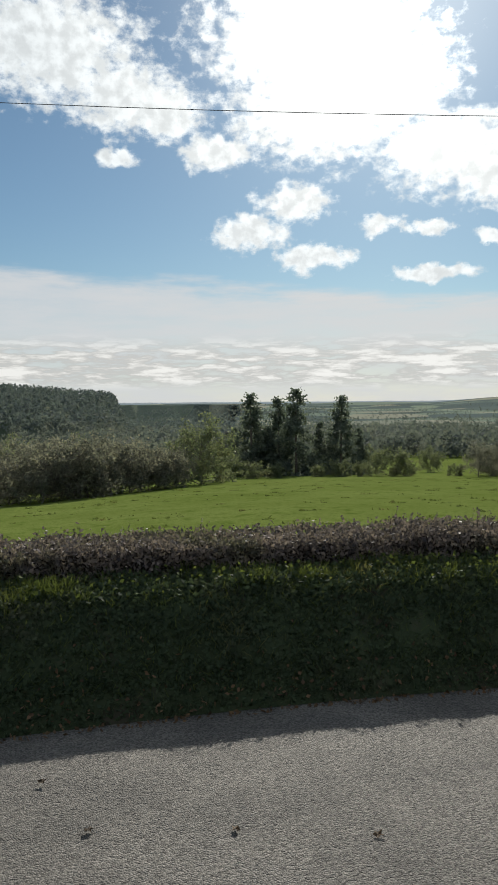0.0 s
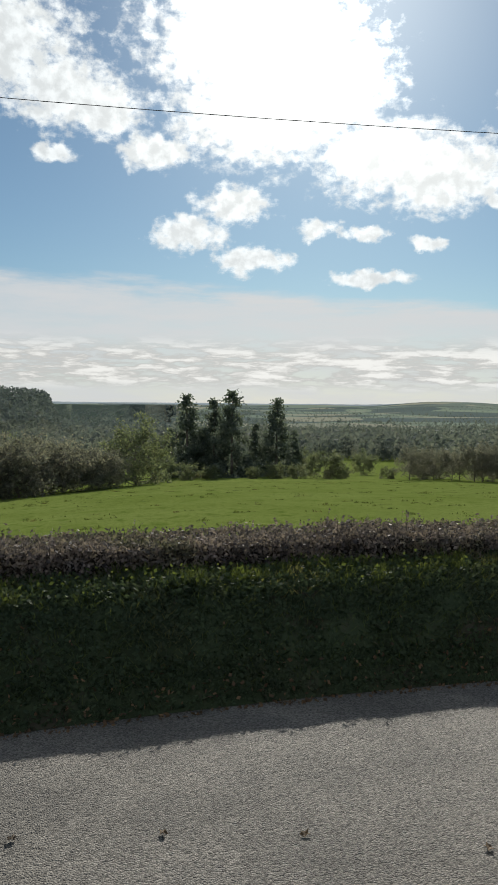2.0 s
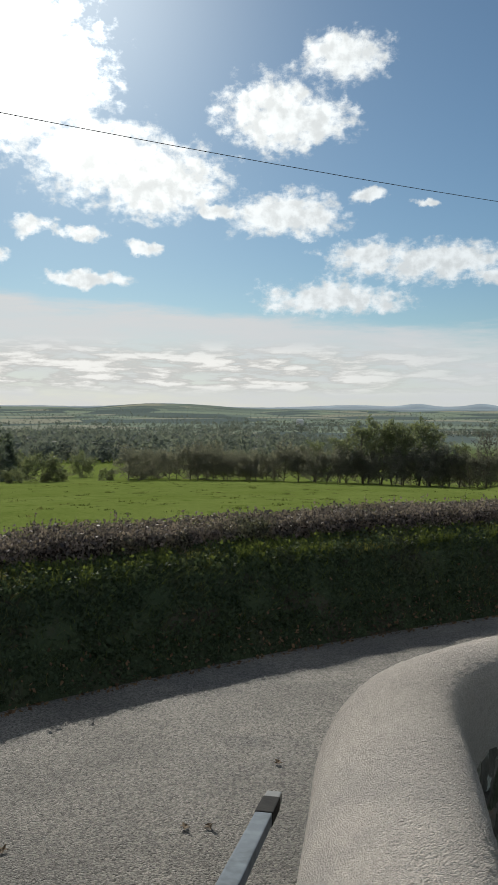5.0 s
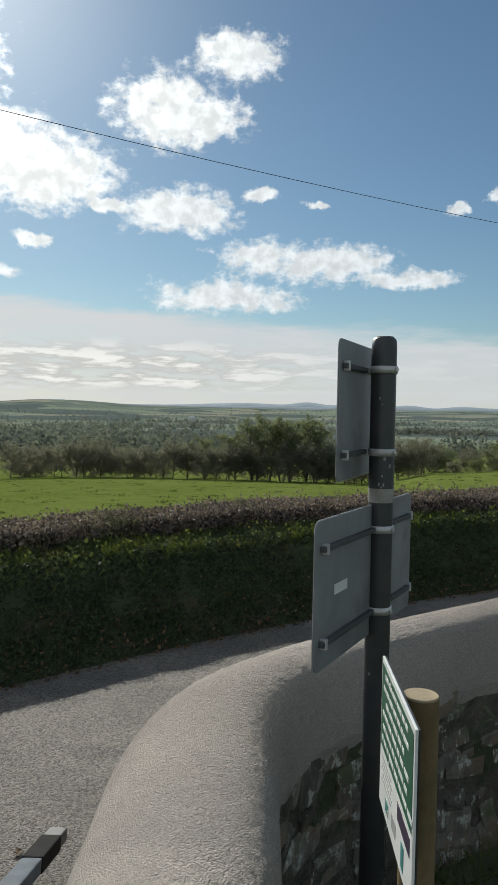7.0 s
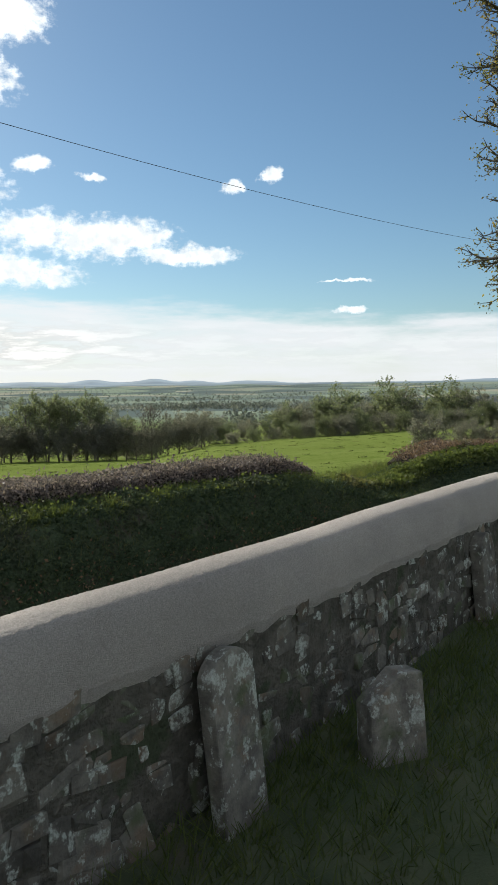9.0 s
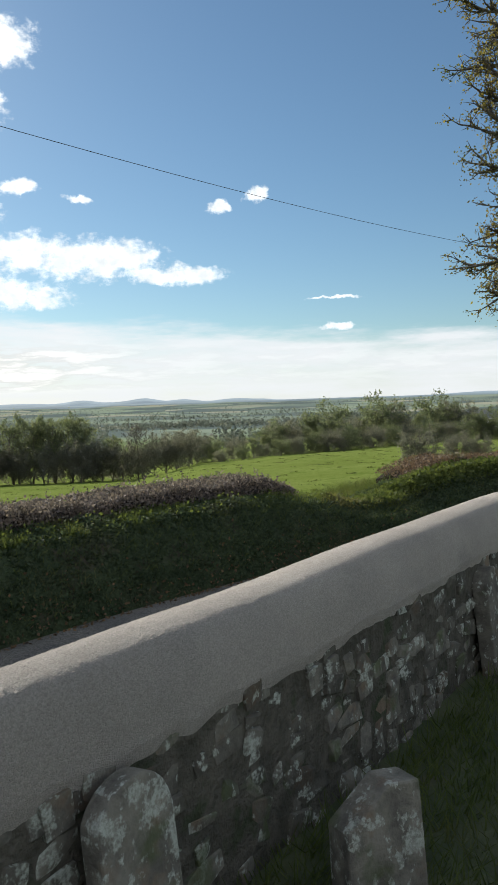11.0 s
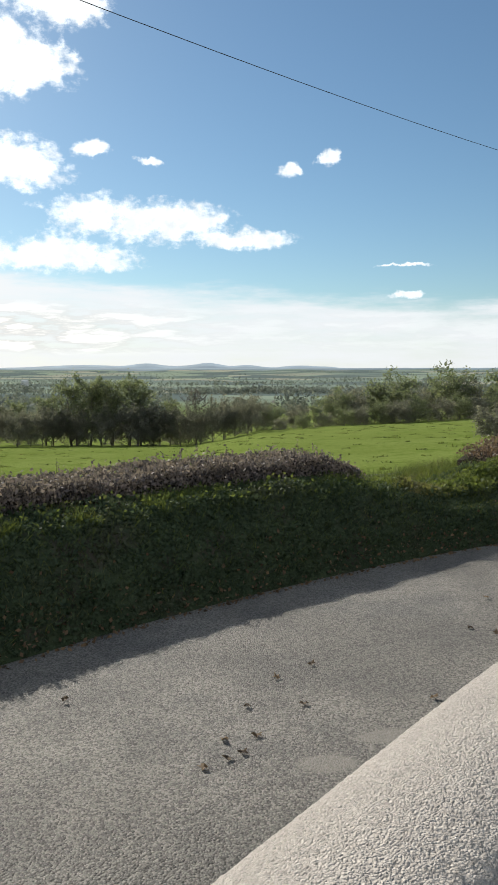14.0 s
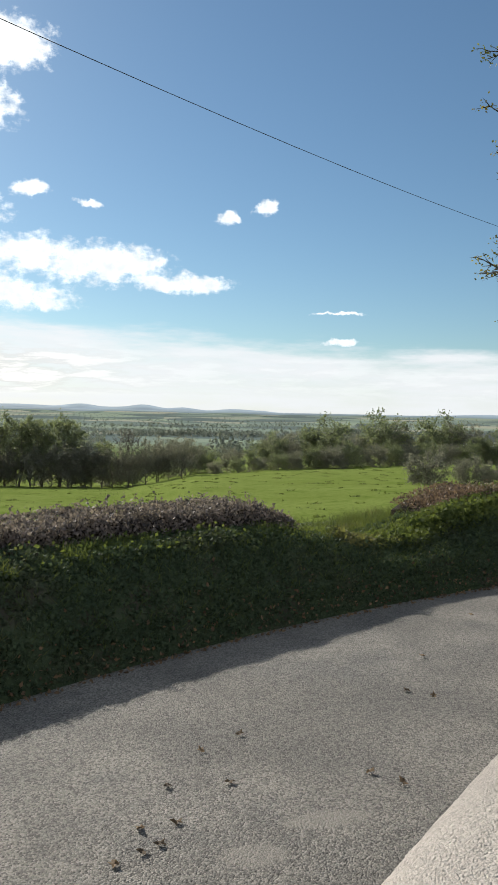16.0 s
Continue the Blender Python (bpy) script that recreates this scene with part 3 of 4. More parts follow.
def make_bank_plants():
    tufts = []
    for _ in range(900):
        x, s = rng.uniform(-8, 24), rng.uniform(1.1, 1.9)
        if fnoise(x * 0.9, s, 4) < -0.15:
            continue
        k = int(rng.integers(16, 60))
        size = rng.uniform(0.07, 0.2)
        px, py = along(x, s)
        pl = np.array([px, py, bank_height(x, s) - 0.02]) + rng.normal(0, 0.045, (k, 3)) * np.array([1, 1, 0.2])
        tufts.append(blade_quads(pl, size, 0.013, 0.45))
    g = [blade_quads(bank_places(-8, 24, 0.12, 1.1, 9000), 0.09, 0.011, 0.9),
         blade_quads(bank_places(-8, 24, 1.0, 2.0, 7000), 0.10, 0.011, 0.9),
         blade_quads(bank_places(17.0, 20.4, 1.2, 4.8, 7000), 0.2, 0.014, 0.7)] + tufts
    ob = quads("bank_grass", np.concatenate(g), GRASS)
    tagged(ob, "long green grass growing on the road bank", "grass", kind="stuff")
    iv = [leaf_quads(bank_places(-8, 24, 0.0, 0.35, 22000, 0.025), 0.055), leaf_quads(bank_places(-8, 24, 0.2, 1.4, 52000, 0.03), 0.065), leaf_quads(bank_places(-8, 24, 1.0, 2.1, 22000, 0.07), 0.06),
          leaf_quads(bank_places(17, 21.5, 1.0, 3.0, 6000, 0.1), 0.09)]
    weeds = np.concatenate([leaf_quads(bank_places(16.4, 23.5, 1.0, 2.3, 9000, 0.16), 0.08), leaf_quads(bank_places(18.6, 23.5, 1.2, 1.9, 6000, 0.26), 0.08),
                            leaf_quads(bank_places(-8, 16, 1.05, 1.7, 1600, 0.14), 0.06)])
    ob = quads("bank_weeds", weeds, GRASS)
    tagged(ob, "bright green nettles and brambles along the bank top", "weeds", kind="stuff")
    ob = quads("bank_ivy", np.concatenate(iv), IVY)
    tagged(ob, "dark green ivy and weeds covering the bank", "ivy", kind="stuff")


make_bank_plants()


def make_litter():
    pl = []
    for _ in range(2600):
        x, s = rng.uniform(-8, 24), abs(rng.normal(0.0, 0.3)) - 0.16
        px, py = along(x, s)
        pl.append((px, py, (bank_height(x, s) + 0.05) if s > 0 else 0.012))
    ob = quads("leaf_litter", leaf_quads(np.array(pl), 0.06), LITTER)
    tagged(ob, "brown dead leaves gathered at the foot of the bank", "leaf litter", kind="stuff")


make_litter()


def make_field_tufts():
    out = []
    for _ in range(1000):
        az, r = rng.uniform(-22, 72), 18 + 82 * rng.random() ** 0.7
        x, y = 2 + r * math.sin(radians(az)), r * math.cos(radians(az))
        if r > float(np.interp(az, EDGE_AZ, EDGE_R)) - 1 or y - foot(x) < 5:
            continue
        k = int(rng.integers(8, 26))
        w = rng.uniform(0.08, 0.3)
        pl = np.array([x, y, land(x, y) - 0.02]) + rng.normal(0, 1, (k, 3)) * np.array([w, w * 0.8, 0.01])
        out.append(blade_quads(pl, rng.uniform(0.03, 0.085), 0.10, 0.5))
    ob = quads("pasture_tufts", np.concatenate(out), GRASS)
    tagged(ob, "rough tufts of grass scattered over the pasture", "grass", kind="stuff")


make_field_tufts()


def make_hedge(x0, x1, seed, label, leaf):
    """A clipped hedge on top of the bank: a dark core of twigs and a coat of leaves."""
    base = along((x0 + x1) / 2, 2.3)
    root = empty("hedge", base[0], base[1], bank_height((x0 + x1) / 2, 2.3))
    o = Vector(root.location)
    def top(x):
        end = min(1.0, max(0.0, min(x - x0, x1 - x) / 0.9)) ** 0.5
        return 1.14 + (0.34 + 0.07 * fnoise(x * 0.5, seed) + 0.05 * fnoise(x * 1.9, seed + 4)) * end
    xs = np.arange(x0, x1 + 0.01, 0.25)
    prof = lambda t: [(1.98, 0.55), (1.9, 1.0), (1.98, t - 0.16), (2.14, t - 0.07), (2.9, t - 0.05), (3.25, t - 0.12), (3.35, 0.5)]
    verts, faces = [], []
    for x in xs:
        for s, z in prof(top(x)):
            px, py = along(x, s + 0.05 * fnoise(x * 2, z * 3, seed))
            verts.append((px - o.x, py - o.y, z + 0.04 * fnoise(px * 4, py * 4, seed) - o.z))
    for i in range(len(xs) - 1):
        for j in range(6):
            a = i * 7 + j
            faces.append((a, a + 1, a + 8, a + 7))
    faces += [tuple(range(7)), tuple(range(len(verts) - 1, len(verts) - 8, -1))]
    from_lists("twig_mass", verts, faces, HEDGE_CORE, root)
    n = int(2600 * (x1 - x0))
    pl = []
    for _ in range(n):
        x = rng.uniform(x0, x1)
        t = top(x)
        k = rng.random()
        if k < 0.5:
            s, z = 1.93 + rng.normal(0, 0.06), rng.uniform(1.0, t)
        else:
            s, z = rng.uniform(1.9, 3.3), t - 0.03 + abs(rng.normal(0, 0.035)) + (0.12 * rng.random() if rng.random() < 0.06 else 0)
        px, py = along(x, s)
        pl.append((px - o.x, py - o.y, z - o.z))
    tagged(quads("leaves", leaf_quads(np.array(pl), 0.062, up=0.6), leaf, root), kind="stuff")
    # upright shoots that escaped the shears
    stems, tips = [], []
    for _ in range(int(70 * (x1 - x0))):
        x, s = rng.uniform(x0, x1), rng.uniform(1.88, 3.2) if rng.random() < 0.7 else rng.uniform(1.86, 2.0)
        if fnoise(x * 1.1, s * 0.6, seed + 2) < -0.25:
            continue
        px, py = along(x, s)
        h = rng.uniform(0.05, 0.15) if rng.random() < 0.9 else rng.uniform(0.15, 0.3)
        b = np.array([px - o.x, py - o.y, top(x) - 0.06 - o.z])
        lean = np.array([rng.normal(0, 0.25) * h, rng.normal(-0.05, 0.25) * h, h + 0.04])
        stems.append((b, b + lean, 0.003, 0.0015))
        tips += [b + lean * u + rng.normal(0, 0.012, 3) for u in np.linspace(0.3, 1.0, 6)]
    tagged(wood_mesh("shoot_growth", stems, HEDGE_CORE, root, 3, 0.0012), kind="stuff")
    tagged(quads("shoot_leaves", leaf_quads(np.array(tips), 0.055, up=0.8), leaf, root), kind="stuff")
    tagged(root, label, "hedge")


make_hedge(-9.0, 16.1, 2.0, "long clipped hedge with small purplish leaves on the road bank", HEDGE_LEAF)
make_hedge(19.5, 32.0, 9.0, "clipped russet hedge on the bank past the gap", HEDGE_RUSSET)


# ---- the churchyard wall ----
WALL = [(0.95, 0.80), (1.3, 1.28), (1.715, 1.865), (2.0, 2.255), (2.355, 2.55), (2.82, 2.72), (3.4, 2.785), (5.3, 2.872), (7.5, 3.045), (10.0, 3.17), (14.0, 2.8), (20.0, 1.9), (27.0, -0.3)]


def smooth_line(points, step=0.12):
    """Points at even steps along a rounded line."""
    pts = [Vector((x, y, 0)) for x, y in points]
    pts = [2 * pts[0] - pts[1]] + pts + [2 * pts[-1] - pts[-2]]
    fine = []
    for a, b, c, d in zip(pts, pts[1:], pts[2:], pts[3:]):
        for k in range(24):
            t = k / 24
            fine.append(0.5 * (2 * b + (c - a) * t + (2 * a - 5 * b + 4 * c - d) * t * t + (3 * b - a - 3 * c + d) * t ** 3))
    out, gone = [fine[0]], 0.0
    for p, q in zip(fine, fine[1:]):
        gone += (q - p).length
        if gone >= step:
            out.append(q)
            gone = 0.0
    return out


LINE = smooth_line(WALL)
TANGENT = [(LINE[min(i + 1, len(LINE) - 1)] - LINE[max(i - 1, 0)]).normalized() for i in range(len(LINE))]


def wall_point(i, o, z):
    """o: metres across, positive towards the road."""
    p, t = LINE[i], TANGENT[i]
    return p.x - t.y * o, p.y + t.x * o, z


def sweep(name, profile_at, mat, parent=None, ends=True, i0=0, i1=None):
    i1 = len(LINE) if i1 is None else i1
    verts, faces = [], []
    for i in range(i0, i1):
        pr = profile_at(i)
        k = len(pr)
        verts += [wall_point(i, o, z) for o, z in pr]
    for i in range(i1 - i0 - 1):
        for j in range(k):
            a, b = i * k + j, i * k + (j + 1) % k
            faces.append((a, b, b + k, a + k))
    if ends:
        faces += [tuple(range(k - 1, -1, -1)), tuple(range(len(verts) - k, len(verts)))]
    return from_lists(name, verts, faces, mat, parent, smooth=False)


# half sections of the coping, as (metres across, height): the rounded end by the gateway and the straight run
COPING_END = ((-0.285, 1.955), (-0.290, 2.06), (-0.284, 2.15), (-0.268, 2.225), (-0.240, 2.278), (-0.205, 2.308), (-0.17, 2.328), (-0.10, 2.345), (-0.03, 2.343), (0.06, 2.322),
              (0.135, 2.282), (0.198, 2.235), (0.242, 2.18), (0.272, 2.12), (0.290, 2.05), (0.30, 1.9), (0.305, 1.2), (0.31, 0.4), (0.32, -0.25), (0.2, -0.25), (-0.1, 1.5))
COPING_RUN = ((-0.285, 1.95), (-0.272, 2.06), (-0.250, 2.14), (-0.226, 2.195), (-0.206, 2.230), (-0.184, 2.256), (-0.158, 2.268), (-0.09, 2.281), (-0.02, 2.280), (0.055, 2.262),
              (0.12, 2.238), (0.175, 2.212), (0.230, 2.178), (0.280, 2.126), (0.313, 2.05), (0.324, 1.9), (0.326, 1.2), (0.29, 0.4), (0.32, -0.25), (0.2, -0.25), (-0.1, 1.5))


def coping_section(x, y):
    k = min(1.0, max(0.0, (x - 1.75) / 0.95))
    w = 0.010 * fnoise(x * 1.1, y * 1.1, 5)
    ragged = 0.045 * fnoise(x * 2.2, y * 2.2, 8) + 0.035 * fnoise(x * 7, y * 7, 9)
    out = []
    for j, ((a, b), (c, d)) in enumerate(zip(COPING_END, COPING_RUN)):
        out.append((a + (c - a) * k, b + (d - b) * k + (ragged if j == 0 else w if j < 14 else 0.0)))
    return out


def make_coping(parent):
    """The coping as a fine mesh, with the grains of its roughcast in relief where the walk passes."""
    lx, ly = np.array([p.x for p in LINE]), np.array([p.y for p in LINE])
    gone = np.concatenate([[0], np.cumsum(np.hypot(np.diff(lx), np.diff(ly)))])
    ts = np.concatenate([np.arange(0, 3.6, 0.009), np.arange(3.6, 8.2, 0.0048), np.arange(8.2, 11.0, 0.012), np.arange(11.0, gone[-1], 0.08)])
    fine, tail = 155, 5
    k, rows = fine + tail, len(ts)
    x, y = np.interp(ts, gone, lx), np.interp(ts, gone, ly)
    bx, by = np.interp(ts + 0.06, gone, lx) - np.interp(ts - 0.06, gone, lx), np.interp(ts + 0.06, gone, ly) - np.interp(ts - 0.06, gone, ly)
    q = np.hypot(bx, by)
    bx, by = bx / q, by / q
    o, z = np.zeros((rows, k)), np.zeros((rows, k))
    for i in range(rows):
        sec = np.array(coping_section(x[i], y[i]))
        run = np.concatenate([[0], np.cumsum(np.hypot(*np.diff(sec, axis=0).T))])
        u = np.concatenate([np.linspace(0, run[15], fine), run[16:]])
        o[i], z[i] = np.interp(u, run, sec[:, 0]), np.interp(u, run, sec[:, 1])
    for _ in range(18):
        for a in (o, z):
            a[:, 1:fine - 1] = (a[:, :fine - 2] + 2 * a[:, 1:fine - 1] + a[:, 2:fine]) / 4
    do, dz = np.gradient(o, axis=1), np.gradient(z, axis=1)
    n = np.hypot(do, dz) + 1e-9
    rough = np.random.default_rng(31)
    g = rough.standard_normal((rows, k))
    soft = (g + np.roll(g, 1, 0) + np.roll(g, 1, 1) + np.roll(np.roll(g, 1, 0), 1, 1)) / 2
    lift = (0.0008 * rough.standard_normal((rows, k)) + 0.0011 * soft) * np.clip((z - 1.9) / 0.35, 0.35, 1.0)
    lift[:, fine:] = 0
    lift[ts > 11.0] = 0
    a, h = o - dz / n * lift, z + do / n * lift
    verts = np.stack([x[:, None] - by[:, None] * a, y[:, None] + bx[:, None] * a, h], 2).reshape(-1, 3).tolist()
    faces = []
    for i in range(rows - 1):
        for j in range(k):
            a, b = i * k + j, i * k + (j + 1) % k
            faces.append((a, b, b + k, a + k))
    faces += [tuple(range(k - 1, -1, -1)), tuple(range(len(verts) - k, len(verts)))]
    return from_lists("coping", verts, faces, RENDER, parent, smooth=True)


wall = tagged(empty("churchyard_wall"), "curving stone churchyard wall with a rounded roughcast coping", "wall", kind="structure")
cap = make_coping(wall)
tagged(cap, "rounded grey-beige roughcast coping")
core = sweep("mortar", lambda i: [(-0.256, 0.4), (-0.256, 2.02), (0.1, 2.02), (0.1, 0.4)], MORTAR, wall)
tagged(core, "dark mossy mortar between the stones")


# ---- ground of the churchyard and the gateway ----
WALL_X, WALL_Y = [p[0] for p in WALL], [p[1] for p in WALL]


def inside_height(x, y):
    z = 1.08 + 0.05 * fnoise(x * 0.8, y * 0.8, 2) + 0.015 * fnoise(x * 4, y * 4, 3)
    d = float(np.interp(x, WALL_X, WALL_Y)) - y
    k = min(1.0, max(0.0, (d - 1.2) / 1.6))
    k = max(k, min(1.0, max(0.0, (0.75 - y) / 0.7)))
    z += 0.5 * k * k * (3 - 2 * k)
    n = x * 0.78 - y * 0.62 - 0.22
    if n < 0 and y > 0.6:
        z *= max(0.0, 1 - (y - 0.6) / 2.2)
        z -= 0.03
    return z


def make_inside():
    xs = np.concatenate([np.linspace(-30, -4, 14), np.linspace(-3.8, 12, 120), np.linspace(12.5, 30, 20)])
    verts, faces, rows = [], [], 40
    lx, ly = np.array([p.x for p in LINE]), np.array([p.y for p in LINE])
    for x in xs:
        top = float(np.interp(x, lx[12:], ly[12:])) if x > 2.0 else foot(x) - 6.0
        if 0.9 < x <= 2.0:
            top = 3.0
        for k in range(rows):
            y = top - (k / (rows - 1)) ** 1.7 * 22
            verts.append((x, y, inside_height(x, y)))
    for i in range(len(xs) - 1):
        for k in range(rows - 1):
            a = i * rows + k
            faces.append((a, a + 1, a + rows + 1, a + rows))
    ob = from_lists("churchyard_ground", verts, faces, TURF, smooth=True)
    if ob.data.polygons[0].normal.z < 0:
        ob.data.flip_normals()
    tagged(ob, "shaded rough turf inside the churchyard wall", "ground", kind="structure")


make_inside()


def make_inside_grass():
    pl = []
    for _ in range(9000):
        x, d = rng.uniform(2.4, 10), abs(rng.normal(0, 0.9))
        y = 2.5 + 0.04 * (x - 3) - d
        pl.append((x, y, inside_height(x, y) - 0.01))
    ob = quads("churchyard_grass", blade_quads(np.array(pl), 0.11, 0.009, 0.6), GRASS)
    tagged(ob, "rough shaded grass at the foot of the churchyard wall", "grass", kind="stuff")


make_inside_grass()


# ---- headstones ----
def slab_bm(outline, thick, bevel=0.012):
    """An upright slab out of an outline in (x, z)."""
    bm = bmesh.new()
    f = bm.faces.new([bm.verts.new((x, -thick / 2, z)) for x, z in outline])
    ext = bmesh.ops.extrude_face_region(bm, geom=[f])
    bmesh.ops.translate(bm, vec=(0, thick, 0), verts=[v for v in ext["geom"] if isinstance(v, bmesh.types.BMVert)])
    bmesh.ops.recalc_face_normals(bm, faces=bm.faces[:])
    bmesh.ops.bevel(bm, geom=bm.edges[:], offset=bevel, segments=2, affect="EDGES", profile=0.5)
    for v in bm.verts:
        v.co += Vector((fnoise(v.co.x * 9, v.co.z * 9, 1), fnoise(v.co.x * 9, v.co.z * 9, 5), fnoise(v.co.x * 9, v.co.z * 9, 7))) * 0.008
    return bm


def headstone(outline, thick, where, label):
    ob = mesh_object("headstone", slab_bm(outline, thick), STONE)
    ob.matrix_world = where
    tagged(ob, label, "headstone")


round_top = [(-0.17, -0.1), (0.17, -0.1)] + [(0.17 * math.cos(a), 0.74 + 0.15 * math.sin(a)) for a in np.linspace(0, math.pi, 11)]
headstone(round_top, 0.10, pose(4.47, 2.36, 1.05, -7, 0, 4), "lichen-spotted round-topped headstone leaning against the wall")
headstone([(-0.19, -0.1), (0.2, -0.1), (0.17, 0.52), (0.03, 0.54), (-0.19, 0.38)], 0.16, pose(5.50, 2.10, 1.05, -4, 0, -24), "small broken headstone with pale lichen in the grass")
headstone(round_top, 0.12, pose(8.35, 2.72, 0.98, -6, 0, 5), "dark weathered headstone propped against the wall")


# ---- the sign post ----
def sign_plate(w, h, r=0.03, thick=0.004):
    pts = []
    for cx, cz, a0 in ((w / 2 - r, h / 2 - r, 0), (-w / 2 + r, h / 2 - r, 90), (-w / 2 + r, -h / 2 + r, 180), (w / 2 - r, -h / 2 + r, 270)):
        pts += [(cx + r * math.cos(radians(a0 + k * 22.5)), cz + r * math.sin(radians(a0 + k * 22.5))) for k in range(5)]
    bm = bmesh.new()
    f = bm.faces.new([bm.verts.new((x, 0, z)) for x, z in pts])
    e = bmesh.ops.extrude_face_region(bm, geom=[f])
    bmesh.ops.translate(bm, vec=(0, thick, 0), verts=[v for v in e["geom"] if isinstance(v, bmesh.types.BMVert)])
    bmesh.ops.recalc_face_normals(bm, faces=bm.faces[:])
    return bm


def make_sign_post():
    root = empty("sign_post", 2.581, 1.993, 1.0)
    r = 0.0445
    part("pole", tube_bm([(0, 0, -0.3), (0.0, 0, 1.2), (0.0, 0, 2.58), (0, 0, 2.603), (0, 0, 2.614)], [r, r, r, r * 0.93, r * 0.7], 28), POLE_AND_SHADE_BLACK, root, "black-painted steel pole with chipped paint", True)
    part("worn_band", tube_bm([(0, 0, 2.03), (0, 0, 2.08)], [r + 0.0006] * 2, 28, False), BARE, root, "ring of bare metal where paint is gone")
    for k in range(22):
        a, z = rng.uniform(3.2, 6.2), rng.uniform(2.08, 2.2) if k < 15 else rng.uniform(1.2, 2.5)
        s = rng.uniform(0.003, 0.009)
        m = Matrix.Translation((math.cos(a) * r, math.sin(a) * r, z)) @ Matrix.Rotation(a, 4, "Z")
        part("paint_chip", box_bm(0.002, s, s * rng.uniform(0.8, 2.2), 0.0005, m), BARE, root)
    for name, w, h, cz, mid, turn in (("upper_plate", 0.68, 0.46, 2.352, (-0.026, 0.072), 34.5), ("lower_plate", 0.98, 0.46, 1.79, (-0.047, -0.005), 28.0)):
        m = Matrix.Translation((mid[0], mid[1], cz)) @ Matrix.Rotation(radians(turn), 4, "Z")
        p = part(name, sign_plate(w, h), ALU, root, "dull grey aluminium back of a road sign")
        p.matrix_local = m
        # the back faces the churchyard (-y); channels run across it
        rim = sign_plate(w + 0.006, h + 0.006, 0.033, 0.002)
        q = part("rim", rim, ALU_EDGE, p, "thin bright rim")
        q.location = (0, 0.0045, 0)
        for dz in (-h / 2 + 0.085, h / 2 - 0.085):
            c = box_bm(w - 0.06, 0.018, 0.017, 0.003)
            ch = part("channel", c, ALU_DARK, p, "mounting channel")
            ch.location = (0, -0.0095, dz)
            for sx in (-1, 1):
                b = part("end_clip", box_bm(0.016, 0.022, 0.034, 0.003), ALU_EDGE, p)
                b.location = (sx * (w / 2 - 0.05), -0.011, dz)
            band = part("band", tube_bm([(0, 0, cz + dz - 0.013), (0, 0, cz + dz + 0.013)], [r + 0.004] * 2, 28), STEEL_BAND, root, "steel band round the pole", True)
            lug = part("lug", box_bm(0.03, 0.05, 0.024, 0.003, Matrix.Translation((-0.012, 0.05, cz + dz)) @ Matrix.Rotation(radians(turn), 4, "Z")), STEEL_BAND, root)
            bolt = part("bolt", box_bm(0.012, 0.012, 0.012, 0.003, Matrix.Translation((0.012, -r - 0.006, cz + dz))), STEEL_BAND, root)
        if name == "lower_plate":
            st = part("sticker", box_bm(0.11, 0.002, 0.032), SIGN_WHITE, p, "small white sticker")
            st.location = (-0.285, -0.0015, 0.0)
    tagged(root, "black steel post carrying two road signs, their grey backs showing", "sign post")


make_sign_post()


def make_notice():
    post = empty("notice_post", 1.875, 1.119, 1.0)
    r = 0.0385
    part("shaft", tube_bm([(0, 0, -0.3), (0, 0, 0.6), (0, 0, 1.755)], [r, r * 0.995, r], 26, False), TIMBER, post, "round treated timber shaft", True)
    part("sawn_top", tube_bm([(0, 0, 1.74), (0, 0, 1.757), (0, 0, 1.7595)], [r - 0.001, r - 0.0008, r * 0.94], 26), TIMBER_END, post, "pale sawn top")
    tagged(post, "round wooden post with a pale sawn top", "post")
    root = empty("notice_board", 1.845, 1.14, 2.60)
    root.matrix_world = pose(1.835, 1.145, 2.60, 0, 0, 54.4)
    w, h = 0.42, 0.345
    part("board", box_bm(w, 0.006, h, 0.002), SIGN_WHITE, root, "white panel")
    # Added black sheet: the shade on the white board's back is painted in.
    part("back", box_bm(w - 0.004, 0.004, h - 0.004, 0, Matrix.Translation((0, -0.0052, 0))), POLE_AND_SHADE_BLACK, root, "back sheet, black to stand for shade")
    y = 0.0036
    def flat(name, cx, cz, sx, sz, mat, label="", lift=0.0):
        part(name, box_bm(sx, 0.0008, sz, 0, Matrix.Translation((cx, y + lift, cz))), mat, root, label)
    flat("green_field", 0, 0.065, w - 0.024, 0.19, SIGN_GREEN, "green printed field")
    for k, n in enumerate((0.30, 0.34, 0.27, 0.35, 0.33, 0.36)):
        z = 0.142 - k * 0.030
        x = n / 2
        while x > -n / 2 + 0.02:
            l = rng.uniform(0.022, 0.06)
            flat("text_bar", x - l / 2, z, l, 0.011, SIGN_WHITE, "", 0.0006)
            x -= l + 0.009
    for k in range(5):
        flat("small_text_bar", 0.105 - 0.012 * (k % 2), -0.05 - k * 0.013, 0.13, 0.004, INK_GREY)
    flat("dark_panel", -0.115, -0.066, 0.14, 0.036, INK_DARK, "dark printed panel")
    flat("emblem", -0.11, -0.127, 0.03, 0.05, INK_TEAL, "teal emblem")
    flat("emblem", 0.0, -0.125, 0.055, 0.03, INK_GREY, "grey emblem")
    flat("emblem", 0.09, -0.135, 0.04, 0.026, INK_TEAL)
    for z in (0.155, -0.02, -0.13):
        flat("screw", 0.06, z, 0.009, 0.009, STEEL_BAND, "", 0.003)
    tagged(root, "small green and white printed notice screwed to a wooden post", "notice")


make_notice()


